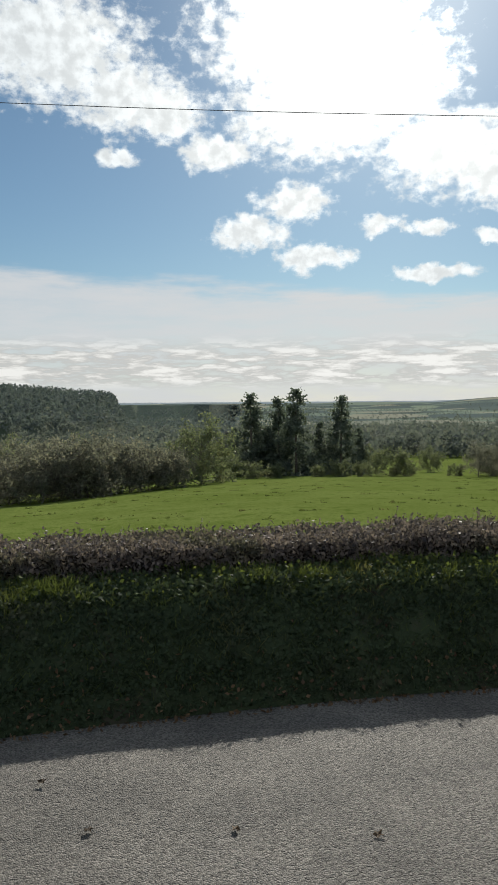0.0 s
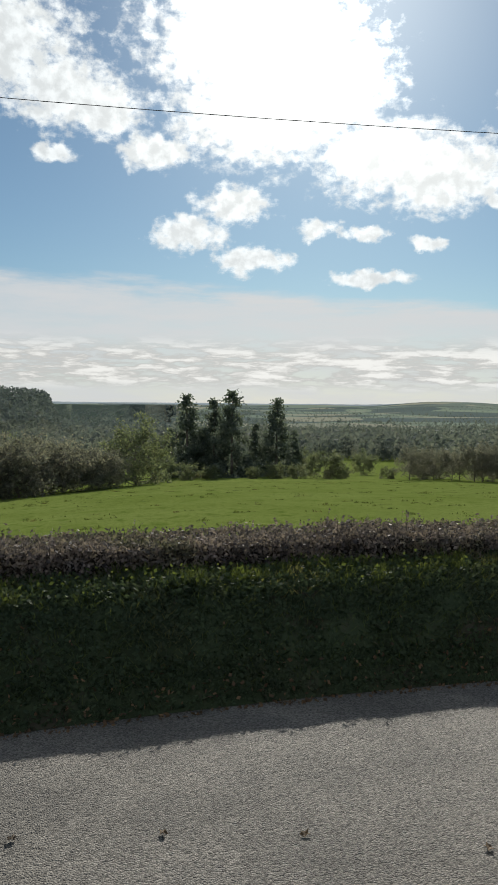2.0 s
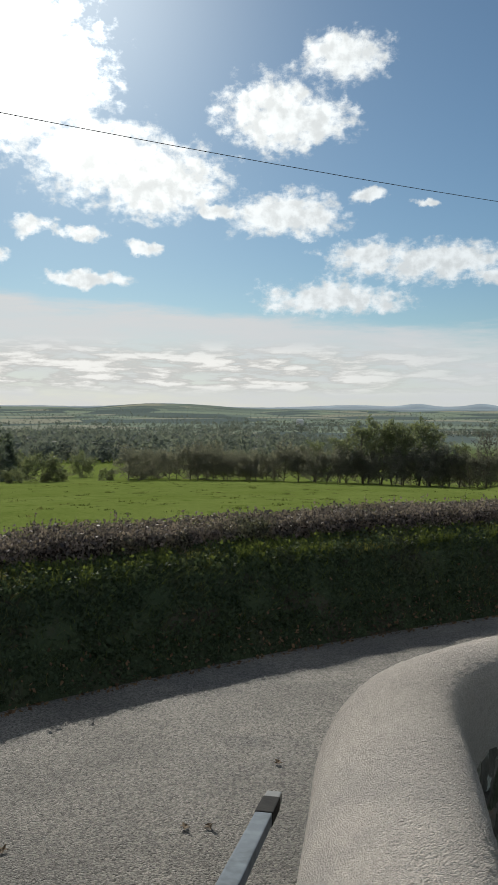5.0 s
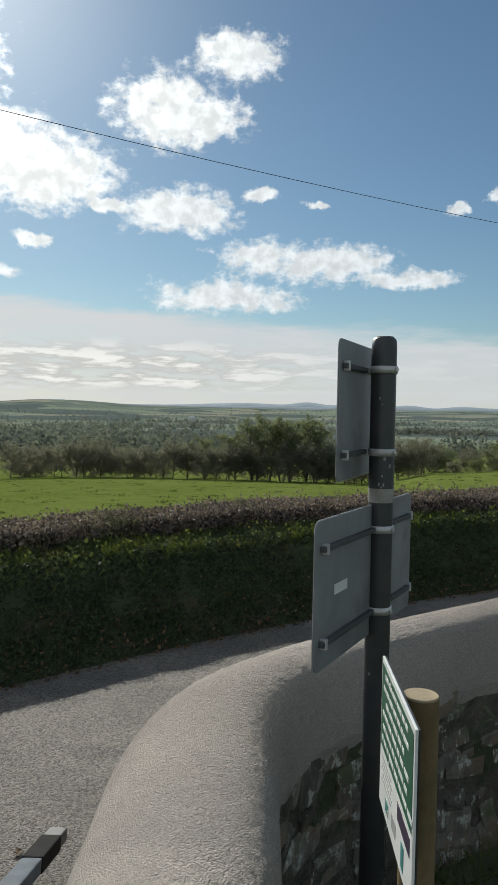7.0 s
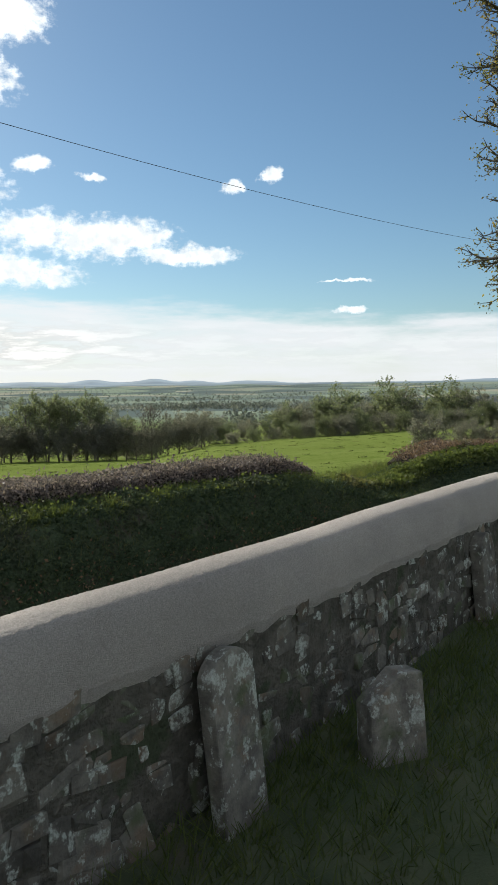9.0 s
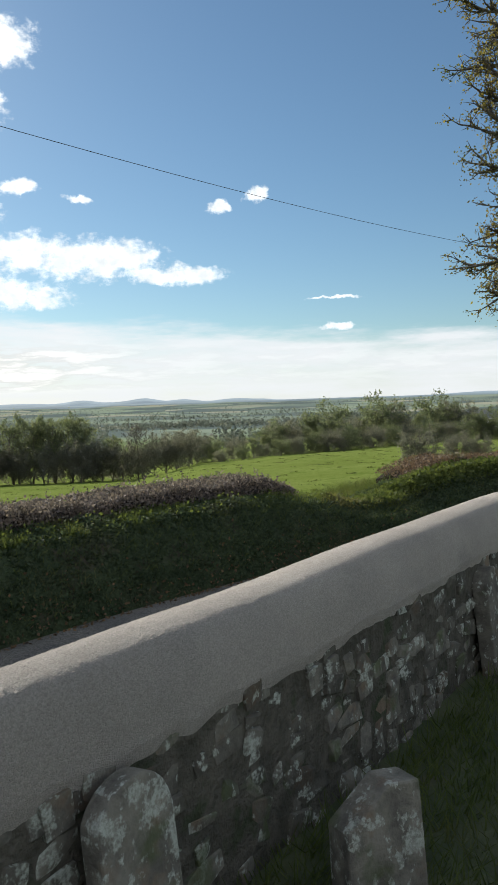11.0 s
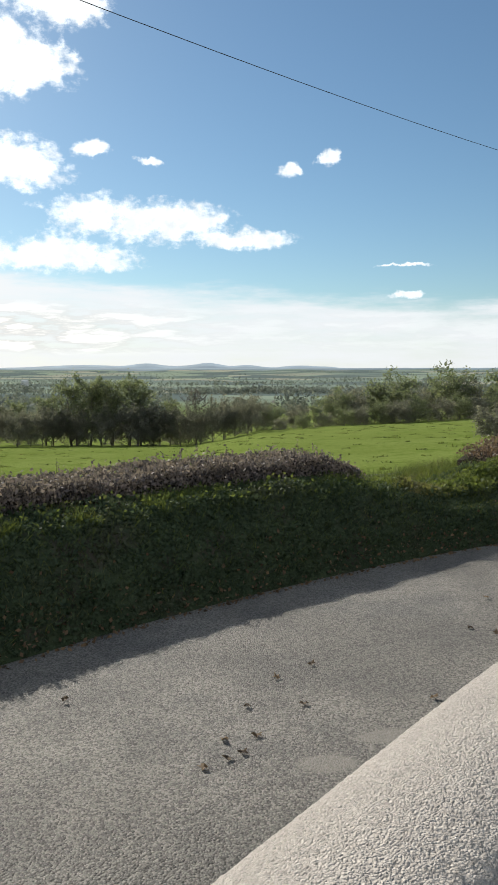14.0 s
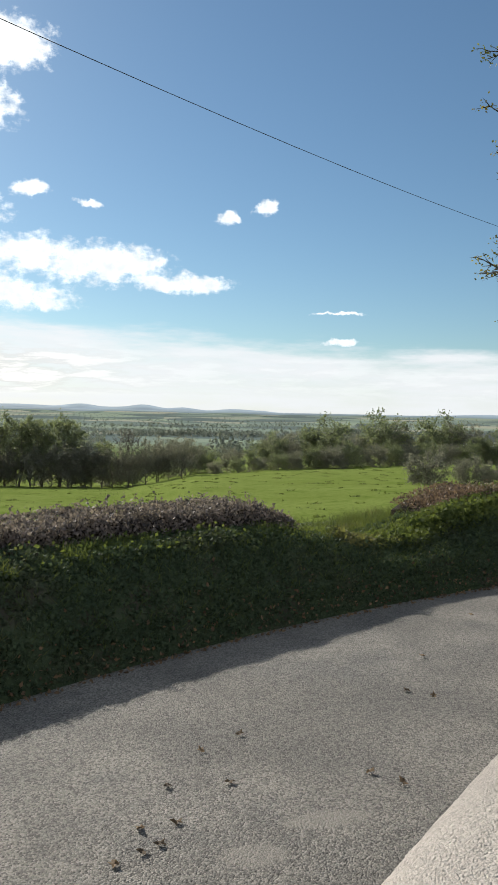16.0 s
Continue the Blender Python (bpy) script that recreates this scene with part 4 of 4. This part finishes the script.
def make_rail():
    end, way = Vector((1.571, 2.449, 1.905)), Vector((0.56, 0.79, -0.23)).normalized()
    start = end - way * 1.55
    root = empty("handrail", start.x, start.y, inside_height(start.x, start.y))
    o = Vector(root.location)
    def bar(name, a, b, w, h, mat, label=""):
        m = look(a, b)
        mid = (Vector(a) + Vector(b)) / 2 - o
        m.translation = mid
        part(name, box_bm(w, h, (Vector(b) - Vector(a)).length, 0.006, m), mat, root, label)
    bar("rail", start, end - way * 0.30, 0.062, 0.045, GALV, "grey galvanised box rail")
    bar("tape", end - way * 0.30, end - way * 0.09, 0.067, 0.05, TAPE_BLACK, "black tape wound round the rail's end")
    bar("end_cap", end - way * 0.09, end, 0.06, 0.043, ALU_DARK, "bare metal end")
    for f in (0.06, 0.4):
        p = start + (end - start) * f
        g = inside_height(p.x, p.y) - 0.15
        bar("upright", (p.x, p.y, g), (p.x, p.y + 0.0001, p.z - 0.02), 0.045, 0.045, GALV)
    tagged(root, "grey metal handrail with black tape sloping down beside the wall", "handrail")


make_rail()


# ---- cable over the road ----
cable = mesh_object("overhead_cable", tube_bm([(x, 9.141 - 0.0395 * x, 6.694 - 0.00957 * x + 0.00244 * (x - 8) ** 2) for x in np.linspace(-22, 34, 45)], [0.0042] * 45, 6), CABLE)
tagged(cable, "single thin black overhead cable above the road", "cable")


# ---- trees ----
def grow(height, spread, seed, limbs, first=0.25, rise=0.5, subs=5, twigs=4, droop=0.0, radius=0.02):
    """The wood of a tree: stretches of branch as (from, to, radius, radius), and the ends of its twigs."""
    r = np.random.default_rng(seed)
    wood, ends = [], []

    def branch(p, d, length, rad, steps, bend):
        pts = [p]
        for k in range(steps):
            d = d + r.normal(0, bend, 3) + np.array([0, 0, 0.10 - droop])
            d = d / np.linalg.norm(d)
            q = pts[-1] + d * length / steps
            wood.append((pts[-1], q, rad * (1 - 0.75 * k / steps), rad * (1 - 0.75 * (k + 1) / steps)))
            pts.append(q)
        return pts, d

    rad = height * radius
    trunk, _ = branch(np.array([0.0, 0.0, -0.3]), np.array([0.0, 0.0, 1.0]), height * 0.93 + 0.3, rad, 8, 0.07)
    trunk = np.array(trunk)
    for f in range(limbs):
        h = first + (0.95 - first) * (f + r.uniform(0, 0.9)) / limbs
        base = np.array([np.interp(h * 8, range(9), trunk[:, c]) for c in range(3)])
        a = f * 2.4 + r.uniform(-0.5, 0.5)
        swell = math.sqrt(max(0.12, 1 - ((h - first - 0.28) / (0.98 - first)) ** 2))
        d = np.array([math.cos(a), math.sin(a), rise * r.uniform(0.6, 1.5)])
        pts, d1 = branch(base, d / np.linalg.norm(d), spread * swell * r.uniform(0.7, 1.12), rad * (0.5 - 0.3 * h), 5, 0.14)
        for g in range(subs):
            u = 0.3 + 0.7 * (g + r.uniform(0, 1)) / subs
            p = np.array([np.interp(u * 5, range(6), np.array(pts)[:, c]) for c in range(3)])
            d2 = d1 + r.normal(0, 0.65, 3)
            sub, d3 = branch(p, d2 / np.linalg.norm(d2), spread * 0.36 * r.uniform(0.6, 1.2), rad * 0.14, 3, 0.2)
            for _ in range(twigs):
                d4 = d3 + r.normal(0, 0.7, 3)
                p = sub[1 + int(r.integers(0, 3))]
                twig, _ = branch(p, d4 / np.linalg.norm(d4), spread * 0.17 * r.uniform(0.5, 1.3), rad * 0.055, 2, 0.25)
                ends += twig[1:]
    ends.append(trunk[-1])
    return wood, np.array(ends)


def broadleaf(height, spread, leaf, count, mat, seed, label, first=0.25, clump=0.1, limbs=12, rise=0.5, name="tree", subs=5, twigs=4, least=0.012, bare=0.0, droop=0.0):
    """A tree with a ragged crown of leaf clumps at the ends of its twigs, built at the origin."""
    root = empty(name)
    wood, ends = grow(height, spread, seed, limbs, first, rise, subs, twigs, droop)
    wood_mesh("trunk", wood, BARK, root, 5, least)
    r = np.random.default_rng(seed + 100)
    ends = ends[r.random(len(ends)) > bare]
    pl = ends[r.integers(0, len(ends), count)] + r.normal(0, 1, (count, 3)) * spread * clump * r.uniform(0.4, 1.2, (count, 1))
    pl = pl[pl[:, 2] > 0.02 * height]
    tagged(part_quads("crown", leaf_quads(pl, leaf), mat, root), kind="stuff")
    tagged(root, label, "tree")
    return root


def part_quads(name, corners, mat, root):
    return quads(name, corners, mat, root)


def conifer(height, spread, seed, label):
    root = empty("fir_tree")
    part("trunk", tube_bm([(0, 0, -0.3), (0.05, 0, height * 0.5), (0, 0, height * 0.98)], [height * 0.02, height * 0.012, 0.03], 8), BARK, root)
    out = []
    z = height * 0.05
    while z < height:
        f = 1 - z / height
        reach = spread * (0.10 + 0.90 * f ** 0.75) * rng.uniform(0.55, 1.2)
        for k in range(8):
            if rng.random() < 0.22:
                continue
            a = rng.uniform(0, 6.28)
            m = int(18 + 85 * f)
            t = rng.uniform(0.1, 1, m) ** 0.55
            rr = reach * rng.uniform(0.65, 1.1)
            px = np.cos(a) * rr * t + rng.normal(0, 0.10 * spread, m) * t
            py = np.sin(a) * rr * t + rng.normal(0, 0.10 * spread, m) * t
            pz = z - 0.16 * rr * t + 0.14 * rr * t * t + rng.normal(0, 0.05 * spread, m)
            out.append(np.stack([px, py, pz], 1))
        z += height * 0.05 * rng.uniform(0.8, 1.3)
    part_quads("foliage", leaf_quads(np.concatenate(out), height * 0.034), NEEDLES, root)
    tagged(root, label, "fir tree")
    return root


def stand(az, r, sink=0.15):
    x, y = 2.0 + r * math.sin(radians(az)), r * math.cos(radians(az))
    return x, y, land(x, y) - sink


def place(ob, az, r, turn=0.0, size=1.0, tall=1.0, first=False):
    x, y, z = stand(az, r)
    t = ob if first else copy_thing(ob, Matrix())
    t.matrix_basis = pose(x, y, z, 0, 0, turn) @ Matrix.Diagonal((size, size, size * tall, 1))
    return t


# firs beyond the pasture
fir = conifer(12.0, 4.5, 1, "tall dark fir tree beyond the pasture")
place(fir, -0.9, 112, 0, 1.0, first=True)
tagged(fir, group="firs beyond the pasture")
for az, r, size, turn in ((1.2, 116, 0.97, 70), (2.5, 110, 1.03, 150), (5.9, 112, 0.94, 200), (-2.0, 118, 0.62, 40), (0.4, 112, 0.6, 110), (4.3, 116, 0.66, 260), (7.2, 117, 0.58, 300)):
    place(fir, az, r, turn, size)

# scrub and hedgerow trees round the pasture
bush_b = broadleaf(4.2, 3.0, 0.20, 5600, LEAF_GREYED, 3, "hawthorn scrub at the pasture's edge, leaves greyed for haze", 0.02, 0.08, 30, 0.25, droop=0.05)
bush_g = broadleaf(4.6, 2.8, 0.21, 6000, LEAF_GREEN, 5, "rounded green bush at the pasture's edge", 0.02, 0.08, 30, 0.3, droop=0.05)
ash = broadleaf(6.4, 2.7, 0.17, 4300, LEAF_GREEN, 8, "tall thin-leaved ash tree in the hedgerow", 0.14, 0.065, 20, 0.9)
thorn = broadleaf(4.0, 2.2, 0.16, 3100, LEAF_GREYED, 11, "small bare-stemmed hedgerow tree at the pasture's edge", 0.15, 0.08, 18, 0.45, droop=0.03)
bare_tree = broadleaf(5.2, 2.4, 0.14, 900, LEAF_GREYED, 17, "nearly leafless tree in the hedgerow", 0.15, 0.10, 16, 1.1, least=0.02)
shrub = broadleaf(2.3, 1.8, 0.15, 4200, LEAF_GREEN, 13, "low green shrub at the pasture's edge", 0.02, 0.09, 24, 0.3, droop=0.05)
thicket = broadleaf(1.7, 1.3, 0.10, 4600, LEAF_GREYED, 19, "thorn bush standing in the field, leaves greyed for haze", 0.03, 0.12, 24, 0.35, droop=0.04)
place(bare_tree, 42.2, 84, 0, 1.0, first=True)
place(thicket, 63.0, 47, 0, 0.9, first=True)
for az, r, s in ((65.6, 48, 0.72), (67.2, 49, 0.6)):
    place(thicket, az, r, rng.uniform(0, 360), s)
place(bush_b, -17.0, 66, 10, 1.0, first=True)
place(bush_g, -5.0, 82, 0, 1.25, first=True)
place(ash, 36.2, 89, 0, 1.03, first=True)
place(thorn, 22.0, 92, 0, 1.0, first=True)
place(shrub, 9.2, 97, 0, 1.3, first=True)
for az, r, s in ((-21, 64, 1.0), (-19.3, 70, 1.1), (-15.2, 70, 1.08), (-13.6, 68, 1.1), (-12.0, 72, 1.0), (-10.6, 71, 0.95), (-9.2, 74, 0.85), (-8.0, 74, 0.8), (-7.0, 77, 0.72), (-16.2, 78, 1.15), (-11.2, 80, 1.1)):
    place(bush_b, az, r, rng.uniform(0, 360), s)
for az, r, s in ((-14.4, 76, 1.0), (-18.4, 75, 1.05), (-3.6, 90, 0.7), (12.5, 120, 0.7), (-2.6, 98, 0.62), (8.0, 118, 0.75)):
    place(bush_g, az, r, rng.uniform(0, 360), s)
for k in range(50):
    az = 15.5 + k * 0.63 + rng.normal(0, 0.25)
    e = float(np.interp(az, EDGE_AZ, EDGE_R))
    if rng.random() < 0.72:
        place(thorn, az, e + rng.uniform(1, 5), rng.uniform(0, 360), rng.uniform(0.7, 1.05))
    else:
        place(bush_b, az, e + rng.uniform(5, 12), rng.uniform(0, 360), rng.uniform(0.55, 0.85))
for az, s in ((33.4, 1.0), (34.7, 1.08), (35.5, 0.95), (37.4, 1.06), (38.2, 0.9), (29.6, 0.72), (31.6, 0.8), (40.3, 0.7)):
    place(ash, az, float(np.interp(az, EDGE_AZ, EDGE_R)) + 5, rng.uniform(0, 360), s)
for az, r, s in ((-1.0, 96, 0.8), (0.8, 98, 0.7), (4.0, 99, 0.6), (5.8, 98, 0.8), (7.4, 98, 0.7), (10.6, 97, 0.7), (14, 96, 0.6)):
    place(shrub, az, r, rng.uniform(0, 360), s)
# the grove on the right-hand field
for k in range(16):
    az = 48.0 + k * 1.35 + rng.normal(0, 0.2)
    s = float(np.interp(az, (47, 52, 55, 60, 66, 68, 70), (0.42, 0.6, 0.86, 0.92, 0.88, 0.6, 0.5)))
    e = float(np.interp(az, EDGE_AZ, EDGE_R))
    place((bush_g, bush_b, ash)[k % 3], az, e + rng.uniform(2, 12), rng.uniform(0, 360), s * rng.uniform(0.85, 1.1) * (1.25, 1.2, 0.74)[k % 3])
    place((bush_b, bush_g)[k % 2], az + 0.6, e + rng.uniform(0, 4), rng.uniform(0, 360), s * 0.62)

# the roadside tree
big = broadleaf(18.0, 2.5, 0.10, 24000, LEAF_GOLD, 21, "tall roadside tree with yellowing autumn leaves and bare twigs", 0.30, 0.04, 58, 0.25, subs=10, twigs=8, least=0.0045, bare=0.2, droop=0.07)
big.location = (28.67, 8.45, 0.4)


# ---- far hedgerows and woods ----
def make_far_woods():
    near, far = [], []
    def tree_at(x, y, h):
        r = math.hypot(x, y)
        a = math.degrees(math.atan2(x, y))
        if 40 < a < 55 and 250 < r < 800 or 9 < a < 19 and 140 < r < 230 or 60 < a < 72 and 120 < r < 300:
            return
        z = land(x, y)
        if r < 480:
            n, store, s = 90, near, h * 0.16
        else:
            n, store, s = (26 if r < 1200 else 10), far, h * (0.26 if r < 1200 else 0.42)
        p = rng.normal(0, 1, (n, 3))
        p /= np.linalg.norm(p, axis=1)[:, None]
        p *= rng.uniform(0.55, 1.0, n)[:, None]
        p = p * np.array([h * 0.42, h * 0.42, h * 0.5]) + np.array([x, y, z + h * 0.5])
        store.append(leaf_quads(p, s))
    for _ in range(170):
        az, r = rng.uniform(-12, 74), math.exp(rng.uniform(math.log(190), math.log(3200)))
        turn = radians(az + 90 + rng.normal(0, 32))
        length = min(60 + r * 0.16, 380) * rng.uniform(0.4, 1.1)
        x0, y0 = r * math.sin(radians(az)), r * math.cos(radians(az))
        step = 4.5 if r < 600 else 8
        for d in np.arange(-length / 2, length / 2, step):
            x, y = x0 + math.sin(turn) * d + rng.normal(0, 1), y0 + math.cos(turn) * d + rng.normal(0, 1)
            if math.hypot(x, y) > 138:
                tree_at(x, y, rng.uniform(2.0, 4.5) if rng.random() < 0.85 else rng.uniform(5, 9))
    for _ in range(95):
        az, r = rng.uniform(-6, 74), math.exp(rng.uniform(math.log(560), math.log(3300)))
        turn = radians(az + 90 + rng.normal(0, 14))
        x0, y0 = r * math.sin(radians(az)), r * math.cos(radians(az))
        for d in np.arange(-0.5, 0.5, 0.035) * min(500.0, r * 0.3):
            tree_at(x0 + math.sin(turn) * d, y0 + math.cos(turn) * d, rng.uniform(3, 6.5))
    for az, r, wide, deep, k in ((-3, 260, 60, 60, 260), (6, 240, 60, 60, 220), (13, 300, 70, 60, 180), (-6, 420, 90, 80, 260), (3, 480, 120, 80, 260), (3, 210, 40, 25, 130), (10, 330, 80, 40, 170), (26, 420, 120, 40, 170), (-8, 330, 60, 60, 200), (42, 650, 160, 40, 160), (24, 900, 220, 60, 160), (14, 650, 160, 50, 150), (35, 1300, 380, 60, 160), (47, 860, 150, 22, 190), (60, 260, 50, 20, 120), (66, 330, 60, 25, 120), (-4, 520, 100, 60, 180)):
        cx, cy = r * math.sin(radians(az)), r * math.cos(radians(az))
        for _ in range(k):
            u, v = rng.normal(0, wide / 2), rng.normal(0, deep / 2)
            x, y = cx + u * math.cos(radians(az)) + v * math.sin(radians(az)), cy - u * math.sin(radians(az)) + v * math.cos(radians(az))
            if math.hypot(x, y) > 138:
                tree_at(x, y, rng.uniform(5, 10))
    dark = []
    for _ in range(1900):
        az, r = rng.uniform(-9.5, 6), math.exp(rng.uniform(math.log(330), math.log(3000)))
        h = rng.uniform(5, 9)
        x, y, n = r * math.sin(radians(az)), r * math.cos(radians(az)), 14 if r < 1000 else 8
        p = rng.normal(0, 0.5, (n, 3)) * np.array([h * 0.7, h * 0.7, h * 0.4]) + np.array([x, y, land(x, y) + h * 0.4])
        dark.append(leaf_quads(p, h * 0.4))
    tagged(quads("hedgerow_trees", np.concatenate(near), LEAF_FAR_HAZED), "dark hedgerow trees and copses in the valley, tinted for haze", "woods", kind="stuff")
    tagged(quads("far_woods", np.concatenate(far), LEAF_FAR_HAZED), "far woods and hedgerows between the fields, tinted for haze", "woods", kind="stuff")
    hill = dark
    for _ in range(3600):
        az, r = rng.uniform(-30, -8.8), rng.uniform(480, 860)
        x, y = 2 + r * math.sin(radians(az)), r * math.cos(radians(az))
        h = rng.uniform(6, 9)
        n = 12
        t = rng.uniform(0, 1, n)
        p = np.stack([x + rng.normal(0, 1.6, n) * (1.1 - t), y + rng.normal(0, 1.6, n) * (1.1 - t), land(x, y) + t * h], 1)
        hill.append(leaf_quads(p, 2.2))
    tagged(quads("plantation", np.concatenate(hill), PLANTATION_HAZED), "dark conifer plantation covering the hill, blued for haze", "woods", kind="stuff")


make_far_woods()


def hill_range(name, r, az0, az1, height, mat, label):
    """A ridge line of far hills."""
    verts, faces, n = [], [], 680
    for i in range(n + 1):
        a = az0 + (az1 - az0) * i / n
        x, y = r * math.sin(radians(a)), r * math.cos(radians(a))
        top = 3.3 + r * math.tan(radians(max(0.02, height(a))))
        for k, (f, dz) in enumerate(((0.93, -60.0), (0.985, top * 0.55), (1.0, top), (1.03, -60.0))):
            verts.append((x * f, y * f, dz))
    for i in range(n):
        for k in range(3):
            a = i * 4 + k
            faces.append((a, a + 4, a + 5, a + 1))
    ob = from_lists(name, verts, faces, mat, smooth=True)
    tagged(ob, label, "hills", kind="structure")


hill_range("backdrop", 3900, -60, 110, lambda a: 0.16 + 0.05 * fnoise(a * 0.25, 1) + 0.02 * fnoise(a * 1.3, 5) + 0.018 * fnoise(a * 5.0, 8) + 0.27 * math.exp(-((a - 19.4) / 3.2) ** 2), FAR_HILL_HAZED, "low far hills on the horizon, blue-green with painted haze")
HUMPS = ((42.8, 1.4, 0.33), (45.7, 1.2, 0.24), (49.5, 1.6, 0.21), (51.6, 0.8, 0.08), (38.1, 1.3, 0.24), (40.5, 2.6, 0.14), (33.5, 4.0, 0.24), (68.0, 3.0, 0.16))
hill_range("backdrop_far", 4500, -60, 110, lambda a: 0.16 + sum(h * math.exp(-((a - m) / w) ** 2) for m, w, h in HUMPS) + 0.02 * fnoise(a * 0.9, 2) + 0.012 * fnoise(a * 4, 6), FARTHEST_HAZED, "hills farthest off, pale blue with painted haze")


def farm_shed(az, r, w, d, h, mat_roof):
    x, y, z = stand(az, r, 0.0)
    root = empty("farm_building", x, y, z)
    part("walls", box_bm(w, d, h, 0.05, Matrix.Translation((0, 0, h / 2))), PALE_WALL, root)
    bm = bmesh.new()
    v = [bm.verts.new(c) for c in ((-w / 2 - 0.4, -d / 2 - 0.4, h), (w / 2 + 0.4, -d / 2 - 0.4, h), (w / 2 + 0.4, d / 2 + 0.4, h), (-w / 2 - 0.4, d / 2 + 0.4, h), (-w / 2 - 0.4, 0, h + d * 0.3), (w / 2 + 0.4, 0, h + d * 0.3))]
    for f in ((0, 1, 5, 4), (2, 3, 4, 5), (0, 4, 3), (1, 2, 5), (0, 3, 2, 1)):
        bm.faces.new([v[i] for i in f])
    part("roof", bm, mat_roof, root)
    tagged(root, "small pale farm building among far fields", "farm building")


farm_shed(12.9, 760, 16, 7, 3, PALE_WALL)
farm_shed(29.4, 1300, 10, 8, 9, PALE_WALL)
farm_shed(67.0, 210, 12, 7, 3, SLATE)


# ---- litter on the road ----
def fallen_leaf_mesh(k):
    """A curled lobed leaf."""
    verts, n = [(0, 0, 0.012)], 10
    for i in range(n):
        a = 2 * math.pi * i / n
        r = 0.05 * (1.0 if i % 2 == 0 else 0.55) * (1 + 0.3 * fnoise(i, k))
        verts.append((r * math.cos(a), r * math.sin(a) * 0.75, 0.006 + 0.03 * abs(fnoise(i * 0.9, k, 4)) + 0.012 * (i % 3 == 0)))
    faces = [(0, 1 + i, 1 + (i + 1) % n) for i in range(n)]
    me = bpy.data.meshes.new("fallen_leaf")
    me.from_pydata(verts, [], faces)
    bm = bmesh.new()
    bm.from_mesh(me)
    ex = bmesh.ops.extrude_face_region(bm, geom=bm.faces[:])
    bmesh.ops.translate(bm, vec=(0, 0, -0.002), verts=[v for v in ex["geom"] if isinstance(v, bmesh.types.BMVert)])
    bm.to_mesh(me)
    bm.free()
    me.materials.append(FALLEN)
    return me


LEAVES = [(10.89, 7.08), (10.38, 7.11), (9.72, 6.86), (10.1, 6.53), (9.14, 6.55), (9.38, 6.41), (9.09, 6.3), (8.94, 6.32), (8.72, 6.35), (11.06, 5.75), (11.07, 5.45), (13.04, 6.45), (13.09, 6.15), (14.29, 6.88), (16.71, 7.27), (8.64, 8.16), (3.57, 6.16), (2.55, 5.42), (2.36, 5.49), (0.98, 5.77), (-0.13, 5.86), (-1.29, 5.86), (-1.87, 6.64), (-0.64, 8.81), (-0.1, 8.95), (2.19, 8.96)]
leaf_meshes = [fallen_leaf_mesh(k * 3.1) for k in range(6)]
for i, (x, y) in enumerate(LEAVES):
    ob = new("fallen_leaf", leaf_meshes[i % 6])
    ob.matrix_world = pose(x, y, 0.038, rng.uniform(-12, 12), rng.uniform(-12, 12), rng.uniform(0, 360)) @ Matrix.Diagonal((1.05, 1.05, 1.2, 1))
    tagged(ob, "curled brown fallen leaf lying on the tarmac", "leaf", "leaves on the road")


# ---- stones of the wall's inner face ----
def stone_mesh(k):
    bm = bmesh.new()
    for sx in (-1, 1):
        for sy in (-1, 1):
            for sz in (-1, 1):
                for q in range(3):
                    j = [0.5 * s * (1 - 0.5 * rng.random()) for s in (sx, sy, sz)]
                    bm.verts.new(j)
    r = bmesh.ops.convex_hull(bm, input=bm.verts[:])
    bmesh.ops.delete(bm, geom=[v for v in bm.verts if not v.link_faces], context="VERTS")
    me = bpy.data.meshes.new("stone")
    bm.to_mesh(me)
    bm.free()
    me.materials.append(STONE)
    return me


stone_meshes = [stone_mesh(k) for k in range(14)]
laid, z = [], 1.0
while z < 1.95:
    h = rng.uniform(0.06, 0.125)
    u = rng.uniform(1.4, 1.6)
    while u < 8.9:
        w = rng.uniform(0.07, 0.17) if rng.random() < 0.6 else rng.uniform(0.15, 0.26)
        tall = h * (rng.uniform(0.8, 1.15) if rng.random() < 0.86 else rng.uniform(1.4, 1.9))
        i = min(len(LINE) - 1, int((u + w / 2) / 0.1265))
        px, py, _ = wall_point(i, -0.190 - rng.uniform(0, 0.032), 0)
        t = TANGENT[i]
        if rng.random() < 0.92:
            m = pose(px, py, min(z + h / 2 + rng.normal(0, 0.018), 1.93), rng.uniform(-9, 9), rng.uniform(-16, 16), math.degrees(math.atan2(t.y, t.x)) + rng.uniform(-5, 5))
            laid.append((u, m @ Matrix.Diagonal((w * 1.22, 0.13, tall * 1.25, 1))))
        u += w + 0.008
    z += h + 0.004
rest_v, rest_f = [], []
for k, (u, m) in enumerate(sorted(laid, key=lambda q: abs(q[0] - 4.2))):
    me = stone_meshes[k % 14]
    if k < 300:
        ob = new("stone", me)
        ob.parent, ob.matrix_basis = wall, m
    else:
        b = len(rest_v)
        rest_v += [tuple(m @ v.co) for v in me.vertices]
        rest_f += [tuple(b + i for i in f.vertices) for f in me.polygons]
tagged(from_lists("rubble", rest_v, rest_f, STONE, wall), "small dark rubble stones", kind="stuff")
